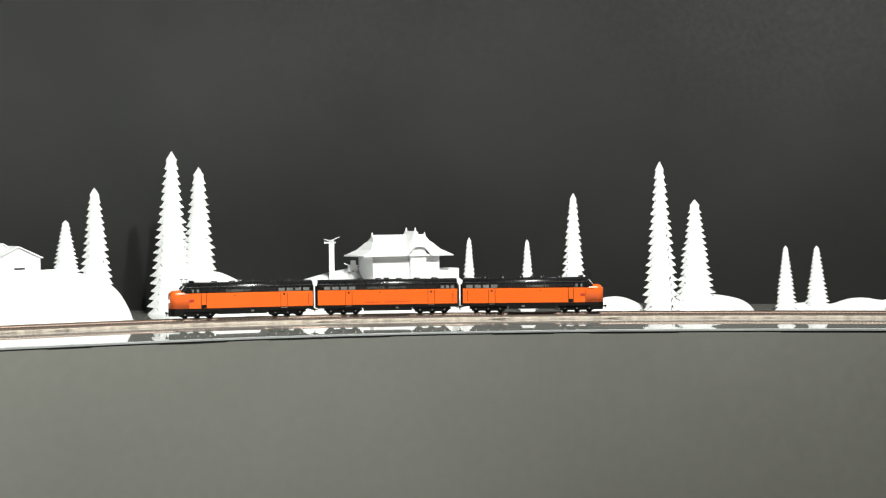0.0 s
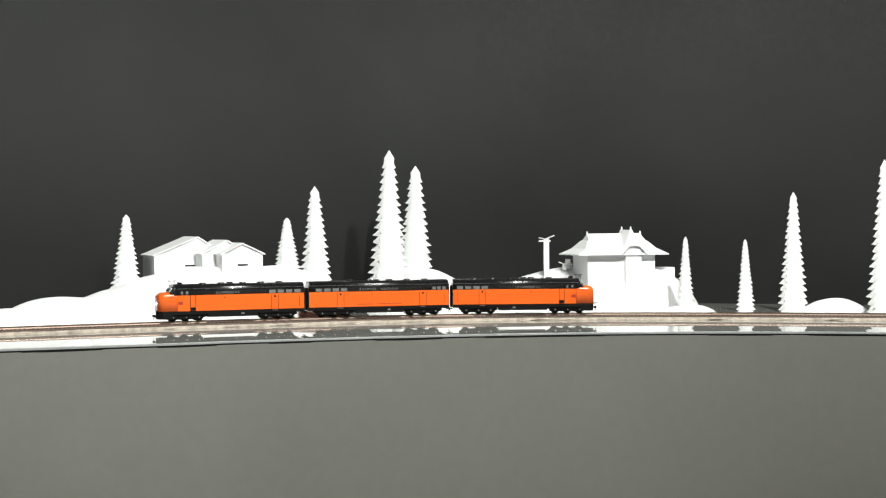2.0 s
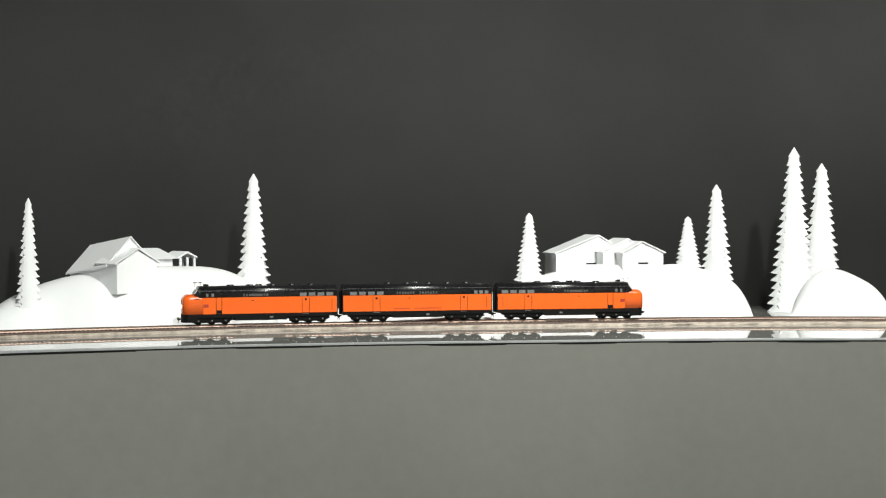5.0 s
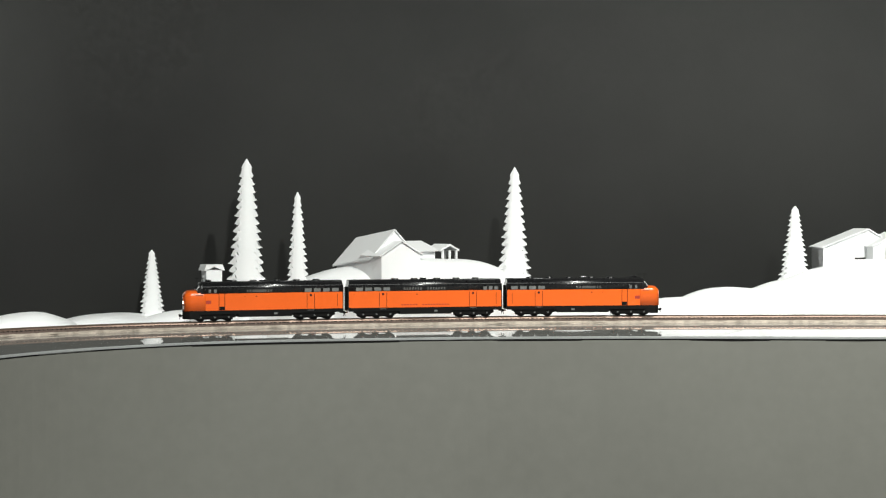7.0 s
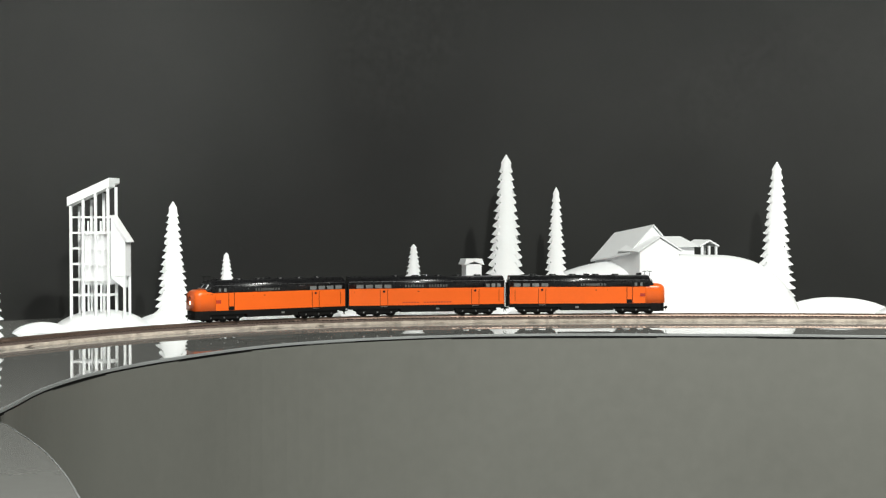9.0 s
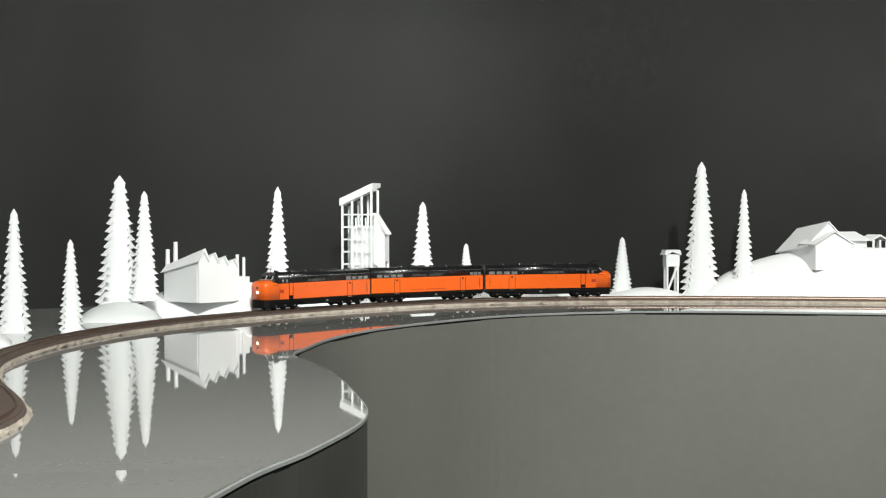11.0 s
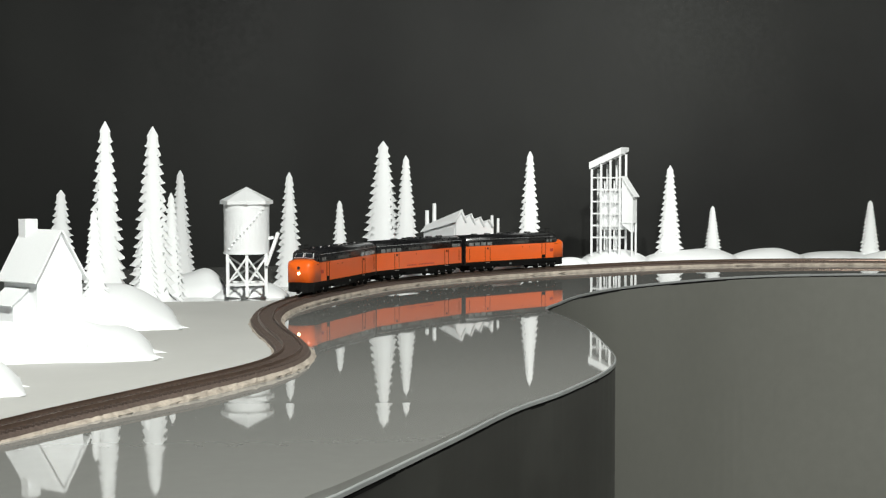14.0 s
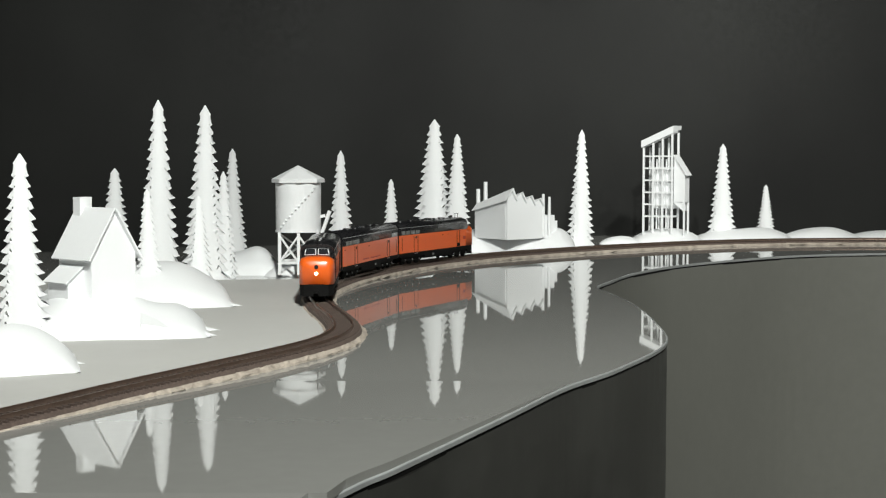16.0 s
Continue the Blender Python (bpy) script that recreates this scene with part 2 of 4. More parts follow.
bm = bmesh.new()
for lo, hi in ((BATTEN, SEAM), (0.25, BATTEN)):
    sides = [[Vector((p.x, p.y)) for p in line if lo <= p.y <= hi] for line in (near_edge, near_track)]
    for side in sides:
        side[-1 if lo == BATTEN else 0].y = BATTEN
    outline = sides[0] + sides[1][::-1]
    top = [bm.verts.new((p.x, p.y, panel_height(p.y))) for p in outline]
    low = [bm.verts.new((p.x, p.y, 0.0001)) for p in outline]
    bmesh.ops.triangulate(bm, faces=[bm.faces.new(top)])
    for q in range(len(outline)):
        r = (q + 1) % len(outline)
        bm.faces.new((top[q], top[r], low[r], low[q]))
part("near_panel", bm, GLOSS, table, "glossy grey acrylic panel with an open joint")
behind = offset(rail_pts, INNER * 0.012)
part("ground_sheet", slab([p for p in behind if p.y < 2.0 and p.x < 0.5] + [p for p in wall_pts if p.y < 1.95 and p.x < 0][::-1], 0.0005, 0.003), GROUND, table, "matt pale grey paper behind the track")

backdrop = tagged(new("backdrop", finish(ribbon(wall_pts, FLOOR_Z, 1.5, -0.02 if INNER < 0 else 0.02), "backdrop", WALL, True)), "curved backdrop wall painted mottled dark grey", "wall", kind="structure")
floor = tagged(new("floor", finish(boxed(-1.6, 4.2, -2.2, 4.0, FLOOR_Z - 0.1, FLOOR_Z), "floor", ROOM)), "dark grey room floor", "floor", kind="structure")
ceiling = tagged(new("ceiling", finish(boxed(-1.6, 4.2, -2.2, 4.0, 1.9, 2.0), "ceiling", CEILING)), "dark grey room ceiling", "ceiling", kind="structure")
for nm, b in (("wall_north", (-1.6, 4.2, 4.0, 4.1, FLOOR_Z, 1.9)), ("wall_south", (-1.6, 4.2, -2.3, -2.2, FLOOR_Z, 1.9)), ("wall_west", (-1.7, -1.6, -2.2, 4.0, FLOOR_Z, 1.9)), ("wall_east", (4.2, 4.3, -2.2, 4.0, FLOOR_Z, 1.9))):
    tagged(new(nm, finish(boxed(*b), nm, ROOM)), "plain dark grey room wall", "wall", kind="structure")

track = empty("railway_track", pose(0, 0, 0), "brown model railway track on a tan cork roadbed", "track")
tagged(track, kind="structure")
part("roadbed", sweep(rail_pts, [(-0.0206, 0.0), (-0.0202, 0.0016), (-0.0174, 0.0040), (0.0174, 0.0040), (0.0202, 0.0016), (0.0206, 0.0)], 0.0022), CORK, track, "crumbly tan cork roadbed")
part("ballast", sweep(rail_pts, [(-0.0172, 0.0036), (-0.0158, 0.0068), (0.0158, 0.0068), (0.0172, 0.0036)]), BALLAST, track, "brown ballast strip")
for side in (-1, 1):
    c = side * 0.00825
    part("rail", sweep(rail_pts, [(c - 0.0011, 0.0077), (c - 0.0005, 0.0096), (c - 0.0006, 0.0109), (c + 0.0006, 0.0109), (c + 0.0005, 0.0096), (c + 0.0011, 0.0077)]), RAIL, track, "thin brown-sided rail")
bm = bmesh.new()
s = 0.02
while s < arc[-1] - 0.02:
    p, d = along(s)
    n = Vector((-d.y, d.x))
    vs = []
    for z in (0.0064, 0.0083):
        for a, b in ((-1, -1), (1, -1), (1, 1), (-1, 1)):
            q = p + n * (a * 0.0148) + d * (b * 0.0013)
            vs.append(bm.verts.new((q.x, q.y, z)))
    bm.faces.new(vs[4:8])
    for i in range(4):
        bm.faces.new((vs[i], vs[(i + 1) % 4], vs[4 + (i + 1) % 4], vs[4 + i]))
    s += 0.0066
tagged(part("ties", bm, TIE, track, "rows of brown ties"), kind="stuff")

# ---- paper scenery ----


def paper_tree(name, x, y, z, height, width, turn, seed, label):
    """A tall card tree: a bowed sheet, front and back, whose sides are slit into drooping teeth."""
    rnd = random.Random(seed)
    teeth = 12 + int(height / 0.032)
    tree = empty(name, pose(x, y, z, rnd.uniform(-0.5, 0.5), rnd.uniform(-0.6, 0.6), turn), label, "tree", "white card trees")

    def half(f):
        return width / 2 * (0.20 + 0.80 * f)

    def jag():
        return rnd.uniform(0.92, 1.08)
    cap = 0.055
    levels = [(height, 0.0006, 0.0006), (height * (1 - cap), half(cap) * 0.95, half(cap) * 0.95)]
    for i in range(teeth):
        f0, f1 = cap + (1 - cap) * i / teeth, cap + (1 - cap) * (i + 1) / teeth
        top, bot = height * (1 - f0), height * (1 - f1)
        step = top - bot
        cut, cut2 = (rnd.uniform(0.56, 0.70), rnd.uniform(0.56, 0.70)) if i else (0.82, 0.82)
        mid = half(f0 * 0.5 + f1 * 0.5)
        levels.append((top - step * 0.03, half(f0) * cut, half(f0) * cut2))
        levels.append((top - step * 0.24, half(f0) * 0.84 * jag(), half(f0) * 0.84 * jag()))
        levels.append((top - step * 0.62, mid * 0.97 * jag(), mid * 0.97 * jag()))
        levels.append((bot + step * 0.18, half(f1) * 1.05 * jag(), half(f1) * 1.05 * jag()))
        last = i == teeth - 1
        levels.append((0.0 if last else bot + step * 0.04, half(f1) * (1.0 if last else 0.80), half(f1) * (1.0 if last else 0.80)))
    cols = [-1, -0.82, -0.62, -0.35, -0.12, 0.12, 0.35, 0.62, 0.82, 1]
    lean = rnd.uniform(-0.12, 0.12)
    bm = bmesh.new()
    for sign, depth in ((-1, 0.42), (1, 0.22)):
        rows = []
        for h, l, r in levels:
            full = half(1 - h / height)
            row = []
            for c in cols:
                px = c * (l if c < 0 else r)
                if abs(c) <= 0.62:
                    px = max(-l, min(r, c * full))
                q = min(1.0, abs(px) / (full + 1e-6))
                bow = sign * depth * full * (1 - q * q) * (1 + lean * c) + sign * 0.0004
                droop = -0.36 * full * max(0.0, abs(c) - 0.62) / 0.38 if 0 < h < height * 0.94 else 0.0
                row.append(bm.verts.new((px, bow, max(0.0, h + droop))))
            rows.append(row)
        for a, b in zip(rows, rows[1:]):
            for k in range(len(cols) - 1):
                bm.faces.new((a[k], a[k + 1], b[k + 1], b[k]))
    part("foliage", bm, PAPER, tree, "white card with slit, drooping edges", smooth=True)
    bm = bmesh.new()
    tube(bm, (0, 0, -0.004), (0, 0, height * 0.5), 0.003, 0.001, 8)
    part("trunk", bm, PAPER, tree)
    return tree


def mound(name, x, y, turn, depth, lobes, seed, label, points=0):
    """A snowbank of bent card: rounded lobes (side, half width, height) over a shallow depth."""
    rnd = random.Random(seed)
    x0 = min(a - w for a, w, h in lobes)
    x1 = max(a + w for a, w, h in lobes)
    nx, ny = max(24, int((x1 - x0) / 0.006)), 18
    bm = bmesh.new()
    rows = []
    for j in range(ny + 1):
        v = j / ny
        row = []
        for i in range(nx + 1):
            u = x0 + (x1 - x0) * i / nx
            hh = sum((h * max(0.0, 1 - ((u - a) / w) ** 2) ** 0.75) ** 5 for a, w, h in lobes) ** 0.2
            f = math.sin(math.pi * min(1.0, v * 1.0)) ** 0.62
            z = hh * f
            z += 0.0022 * noise.noise(Vector((u * 22, v * 3.0, seed * 3.1))) * min(1, hh / 0.02) * f
            shift = 0.012 * noise.noise(Vector((u * 12, seed * 1.7, 0)))
            row.append(bm.verts.new((u, v * depth + shift * (1 - v), max(0.0, z))))
        rows.append(row)
    for a, b in zip(rows, rows[1:]):
        for i in range(nx):
            bm.faces.new((a[i], a[i + 1], b[i + 1], b[i]))
    hill = empty(name, pose(x, y, 0.003 if x < 0 and y < 1.9 else 0.0, 0, 0, turn), label, "snowbank", "white card snowbanks")
    part("hillside", bm, PAPER, hill, smooth=True)
    for k in range(points):
        bm = bmesh.new()
        y0, y1 = 0.004 + 0.040 * k, 0.066 + 0.040 * k
        tip = x1 - 0.004 + 0.016 * rnd.random()
        h = 0.011 + 0.004 * rnd.random()
        xa = x1 - 0.062
        base = [bm.verts.new(p) for p in ((xa, y0, 0.0), (xa, y1, 0.0), (xa, y1, h * 1.3), (xa, (y0 + y1) / 2, h * 1.6), (xa, y0, h))]
        point = bm.verts.new((tip, y0 + 0.010, 0.0004))
        bm.faces.new(base)
        for p, q in zip(base, base[1:] + base[:1]):
            bm.faces.new((p, q, point))
        part("cut_point", bm, PAPER, hill, "pointed cut edge of the card")
    return hill


TREES = [
    (0.240, 2.669, 0.000, 0.205, 0.051, -5.1),
    (-0.016, 2.533, 0.000, 0.220, 0.082, 0.4),
    (0.023, 2.498, 0.028, 0.168, 0.048, -0.5),
    (-0.076, 2.269, 0.000, 0.127, 0.037, 1.9),
    (-0.152, 2.267, 0.000, 0.169, 0.047, 3.8),
    (-0.347, 1.864, 0.000, 0.228, 0.059, 10.5),
    (-0.319, 1.655, 0.021, 0.108, 0.033, 10.9),
    (-0.309, 1.982, 0.000, 0.228, 0.066, 8.9),
    (-0.286, 1.793, 0.000, 0.114, 0.038, 9.1),
    (-0.291, 2.032, 0.000, 0.142, 0.038, 8.2),
    (-0.339, 2.468, 0.000, 0.172, 0.050, 7.8),
    (-0.456, 2.126, 0.000, 0.145, 0.056, 12.1),
    (-0.372, 1.345, 0.000, 0.165, 0.053, 15.5),
    (0.528, 2.896, 0.000, 0.181, 0.057, -10.3),
    (0.626, 2.964, 0.000, 0.102, 0.040, -11.9),
    (0.930, 2.948, 0.000, 0.113, 0.046, -19.7),
    (1.071, 2.900, 0.000, 0.258, 0.077, -23.1),
    (1.140, 2.854, 0.000, 0.205, 0.047, -25.0),
    (1.486, 2.750, 0.000, 0.246, 0.071, -33.1),
    (1.936, 2.565, 0.047, 0.134, 0.057, -43.4),
    (2.186, 2.419, 0.064, 0.110, 0.057, -49.2),
    (2.242, 2.398, 0.000, 0.231, 0.076, -50.3),
    (2.383, 2.340, 0.000, 0.299, 0.091, -53.0),
    (2.444, 2.323, 0.000, 0.271, 0.088, -54.0),
    (2.554, 1.815, 0.000, 0.136, 0.036, -64.1),
    (2.674, 1.753, 0.000, 0.130, 0.035, -66.3),
    (2.696, 1.672, 0.000, 0.214, 0.056, -68.0),
    (2.723, 1.513, 0.000, 0.268, 0.069, -71.2),
    (2.771, 1.465, 0.000, 0.200, 0.079, -72.5),
    (2.778, 1.302, 0.000, 0.116, 0.041, -75.7),
    (2.825, 1.258, 0.000, 0.115, 0.046, -76.8),
    (2.825, 1.117, 0.000, 0.109, 0.051, -79.7),
]
for i, (x, y, z, h, w, turn) in enumerate(TREES):
    size = "tall" if h > 0.19 else "middle-sized" if h > 0.125 else "small"
    lab = size + " white card spruce with slit serrated edges" + (" on a snowbank" if z > 0.02 else " behind the track")
    paper_tree("paper_tree", x, y, z if z > 0.02 else 0.003 if x < 0 and y < 1.9 else 0.0, h, w, turn, i + 1, lab)

MOUNDS = [
    (2.716, 1.603, -69.4, 0.058, [(0.0, 0.059, 0.024)], 0),
    (2.761, 1.432, -73.1, 0.068, [(-0.025, 0.077, 0.03), (0.025, 0.05, 0.023)], 0),
    (2.828, 1.177, -78.5, 0.059, [(-0.091, 0.057, 0.014), (-0.004, 0.063, 0.022), (0.095, 0.082, 0.03)], 0),
    (2.542, 1.802, -64.2, 0.049, [(0.0, 0.05, 0.017)], 0),
    (2.517, 1.988, -60.5, 0.156, [(-0.081, 0.115, 0.069), (-0.002, 0.134, 0.08), (0.083, 0.121, 0.087)], 0),
    (2.368, 2.121, -56.5, 0.049, [(0.0, 0.055, 0.011)], 0),
    (1.939, 2.393, -46.1, 0.158, [(-0.204, 0.089, 0.04), (-0.138, 0.079, 0.056), (-0.076, 0.089, 0.077), (-0.006, 0.104, 0.091), (0.079, 0.104, 0.09), (0.146, 0.08, 0.088), (0.2, 0.054, 0.072)], 0),
    (1.817, 2.533, -41.9, 0.079, [(-0.047, 0.105, 0.045), (0.047, 0.105, 0.044)], 0),
    (2.332, 2.197, -54.8, 0.098, [(-0.021, 0.067, 0.08), (0.021, 0.063, 0.064)], 0),
    (2.359, 2.107, -56.7, 0.049, [(0.0, 0.055, 0.013)], 0),
    (1.550, 2.674, -35.3, 0.060, [(0.0, 0.093, 0.027)], 0),
    (1.670, 2.531, -39.5, 0.080, [(0.0, 0.127, 0.034)], 0),
    (1.272, 2.749, -28.9, 0.150, [(-0.127, 0.117, 0.069), (-0.046, 0.135, 0.085), (0.048, 0.135, 0.094), (0.125, 0.099, 0.088)], 0),
    (0.874, 2.942, -18.5, 0.061, [(0.0, 0.072, 0.014)], 0),
    (0.958, 2.884, -20.8, 0.060, [(0.0, 0.072, 0.018)], 0),
    (0.407, 2.779, -8.3, 0.127, [(0.0, 0.068, 0.025)], 0),
    (0.322, 2.763, -6.7, 0.043, [(0.0, 0.039, 0.013)], 0),
    (0.567, 2.841, -11.3, 0.105, [(-0.024, 0.08, 0.02), (0.024, 0.059, 0.024)], 0),
    (0.713, 2.883, -13.9, 0.083, [(0.0, 0.077, 0.022)], 0),
    (0.844, 2.908, -16.2, 0.081, [(0.0, 0.076, 0.015)], 0),
    (0.125, 2.525, -2.8, 0.151, [(-0.064, 0.056, 0.037), (0.001, 0.065, 0.04), (0.063, 0.036, 0.039)], 0),
    (-0.013, 2.433, 0.3, 0.109, [(0.0, 0.063, 0.027)], 0),
    (-0.189, 2.056, 5.3, 0.089, [(0.0, 0.052, 0.021)], 0),
    (-0.265, 2.073, 7.3, 0.111, [(0.013, 0.032, 0.036), (-0.013, 0.027, 0.029)], 0),
    (-0.343, 1.966, 9.9, 0.134, [(-0.028, 0.055, 0.028), (0.028, 0.045, 0.015)], 0),
    (-0.310, 1.610, 10.9, 0.182, [(0.022, 0.055, 0.044), (-0.018, 0.057, 0.042), (-0.063, 0.06, 0.031), (0.059, 0.031, 0.025)], 3),
    (-0.283, 1.348, 11.8, 0.162, [(-0.041, 0.053, 0.038), (0.0, 0.046, 0.031), (0.041, 0.036, 0.023)], 3),
    (-0.324, 1.129, 16.0, 0.117, [(0.0, 0.054, 0.032)], 2),
    (-0.400, 1.378, 16.2, 0.092, [(0.0, 0.047, 0.021)], 0),
]
for i, (x, y, turn, depth, lobes, pts) in enumerate(MOUNDS):
    tall = max(h for a, w, h in lobes)
    mound("snow_mound", x, y, turn, depth, lobes, i + 1, ("high white card hill behind the track" if tall > 0.06 else "low white card snowbank beside the track"), pts)


def roof_sheet(bm, a, b, c, d, t=0.0016, outward=False):
    """A sloping sheet through four corners, with thickness."""
    p = [Vector(v) for v in (a, b, c, d)]
    n = (p[1] - p[0]).cross(p[3] - p[0]).normalized() * t
    if outward:
        n = n if n.x > 0 else -n
    lo = [bm.verts.new(v) for v in p]
    hi = [bm.verts.new(v + n) for v in p]
    bm.faces.new(lo)
    bm.faces.new(hi[::-1])
    for i in range(4):
        bm.faces.new((lo[i], lo[(i + 1) % 4], hi[(i + 1) % 4], hi[i]))
    return bm


def gabled(parent, x0, x1, y0, y1, z0, eave, ridge, over=0.004, ridge_x=None):
    """Walls with a gable towards -y, and two roof sheets with an overhang."""
    xm = (x0 + x1) / 2 if ridge_x is None else ridge_x
    part("wall", prism(bmesh.new(), [(x0, z0), (x1, z0), (x1, eave), (xm, ridge), (x0, eave)], "y", y0, y1), PAPER, parent)
    for xe in (x0, x1):
        k = (ridge - eave) / (xm - xe)
        xo = xe + (-over if xe < xm else over)
        zo = eave + k * (xo - xe)
        bm = bmesh.new()
        pts = [(xo, y0 - over, zo + 0.0006), (xm, y0 - over, ridge + 0.0006), (xm, y1 + over, ridge + 0.0006), (xo, y1 + over, zo + 0.0006)]
        roof_sheet(bm, *(pts if xe > xm else pts[::-1]), t=-0.0018 if xe > xm else -0.0018)
        part("roof", bm, PAPER, parent)


def station():
    m = 0.001044
    ob = empty("railway_station", pose(2.582, 1.972, 0.0731, 0, 0, -37.4), "white card station with flared hipped roof on a hill", "building")
    W, D = 64 * m, 33 * m
    eave, ridge = 33 * m, 64 * m
    part("wall", boxed(-W, W, -D, D, -0.055, eave, bevel=0.0006), PAPER, ob)
    # hipped roof in two pitches, flaring out at the eaves
    bm = bmesh.new()
    rings = []
    for wx, dy, z in ((W * 1.34, D * 1.36, eave - 3 * m), (W * 1.04, D * 0.98, eave + 7 * m), (W * 0.90, D * 0.52, eave + 19 * m), (W * 0.84, D * 0.46, eave + 21 * m), (W * 0.80, D * 0.03, ridge)):
        rings.append([bm.verts.new((sx * wx, sy * dy, z)) for sx, sy in ((-1, -1), (1, -1), (1, 1), (-1, 1))])
    under = [bm.verts.new((v.co.x, v.co.y, v.co.z - 0.0018)) for v in rings[0]]
    for a, b in zip([under] + rings, rings):
        for i in range(4):
            bm.faces.new((a[i], a[(i + 1) % 4], b[(i + 1) % 4], b[i]))
    bm.faces.new(rings[-1])
    bm.faces.new(under[::-1])
    part("roof", bm, PAPER, ob, "flared hipped card roof")
    # cross bay under its own gable
    bx0, bx1 = 4 * m, 34 * m
    xm = (bx0 + bx1) / 2
    bay = part("bay", prism(bmesh.new(), [(bx0, -0.055), (bx1, -0.055), (bx1, eave + 12 * m), (bx1 - 5 * m, eave + 17 * m), (bx0 + 5 * m, eave + 17 * m), (bx0, eave + 12 * m)], "y", -D - 9 * m, 0), PAPER, ob, "tall bay with clipped gable")
    # the bay's roof: the eave steps up over it, the ridge runs back level
    bm = bmesh.new()
    loops = []
    for y, peak, half_top in ((-D * 1.42, eave + 13 * m, 11 * m), (-D * 0.95, ridge + 8 * m, 2 * m), (D * 0.30, ridge + 8 * m, 2 * m)):
        line = [(bx0 - 9 * m, eave - 3 * m), (xm - half_top, peak), (xm + half_top, peak), (bx1 + 9 * m, eave - 3 * m), (bx1 + 7 * m, eave - 3 * m), (xm + half_top * 0.8, peak - 2 * m), (xm - half_top * 0.8, peak - 2 * m), (bx0 - 7 * m, eave - 3 * m)]
        loops.append([bm.verts.new((u, y, v)) for u, v in line])
    for a, b in zip(loops, loops[1:]):
        for i in range(8):
            bm.faces.new((a[i], a[(i + 1) % 8], b[(i + 1) % 8], b[i]))
    bm.faces.new(loops[0])
    bm.faces.new(loops[-1][::-1])
    part("gable_roof", bm, PAPER, bay)
    part("ridge_cap", boxed(-W * 0.80, W * 0.80, -0.0014, 0.0014, ridge - 0.001, ridge + 0.002), PAPER, ob)
    for px, py, zz in ((-W * 0.79, 0, ridge), (W * 0.79, 0, ridge), (xm, -D * 0.9, ridge + 8 * m), (xm, D * 0.25, ridge + 8 * m)):
        bm = bmesh.new()
        tube(bm, (px, py, zz - 0.001), (px, py, zz + 6 * m), 0.0022, 0.0008, 8)
        part("finial", bm, PAPER, ob)
    part("end_block", boxed(W * 1.05, W * 1.72, -D * 0.5, D * 0.5, -0.012, 5 * m), PAPER, ob, "low card block at the platform end")
    return ob


def sign_post():
    ob = empty("signal_post", pose(2.517, 2.077, 0.0671, 0, 0, -58.9), "white card post with winged top beside the station", "post")
    part("post", boxed(-0.005, 0.005, -0.003, 0.003, -0.01, 0.066, bevel=0.0006), PAPER, ob)
    bm = boxed(-0.014, 0.008, -0.004, 0.004, 0.060, 0.063)
    roof_sheet(bm, (-0.002, -0.006, 0.064), (0.015, -0.006, 0.071), (0.015, 0.006, 0.071), (-0.002, 0.006, 0.064))
    roof_sheet(bm, (-0.014, -0.006, 0.067), (-0.002, -0.006, 0.064), (-0.002, 0.006, 0.064), (-0.014, 0.006, 0.067))
    part("wing", bm, PAPER, ob)
    return ob


def luggage_cart():
    ob = empty("luggage_cart", pose(2.544, 2.048, 0.0740, 0, 0, -49.7), "small white card luggage cart on the station platform", "cart")
    part("body", boxed(-0.009, 0.008, -0.005, 0.005, 0.004, 0.013, bevel=0.0008), PAPER, ob)
    part("load", boxed(-0.004, 0.005, -0.004, 0.004, 0.0128, 0.021, bevel=0.001), PAPER, ob)
    bm = bmesh.new()
    bar(bm, (-0.017, -0.004, 0.016), (-0.006, -0.004, 0.011), 0.0016)
    bar(bm, (0.008, -0.004, 0.011), (0.018, -0.004, 0.014), 0.0016)
    part("handle", bm, PAPER, ob)
    for wx in (-0.006, 0.005):
        bm = bmesh.new()
        tube(bm, (wx, -0.006, 0.004), (wx, 0.006, 0.004), 0.004, sides=12)
        part("wheel", bm, PAPER, ob)
    return ob


def shed(x, y, z, turn, w, eave, ridge, depth, peak, label):
    ob = empty("shed", pose(x, y, z, 0, 0, turn), label, "shed", "row of white sheds")
    gabled(ob, -w / 2, w / 2, 0, depth, -0.02, eave, ridge, 0.0035, peak)
    part("window", boxed(-0.009, 0.009, -0.0012, 0.0005, eave - 0.019, eave - 0.0165), UNDER, ob, "narrow dark slot")
    part("fascia_board", boxed(-w / 2 - 0.001, -w / 2 + 0.001, -0.0016, -0.0001, -0.01, eave), PAPER, ob)
    return ob


def sheds():
    """Three gabled sheds, stepped one behind the other."""
    t, m = -46.2, 0.000966
    base = pose(1.987, 2.430, 0.0852, 0, 0, t)
    for dx, dy, w, eave, ridge, depth, pk in ((-26, 60, 128, 26, 57, 80, 14), (32, 34, 74, 29, 51, 80, 8), (66, 4, 74, 28, 46, 90, -2)):
        p = base @ Vector((dx * m, dy * m, 0))
        shed(p.x, p.y, p.z, t + 17, w * m, eave * m, ridge * m, depth * m, pk * m, "white card shed with shallow gable roof on a hill")


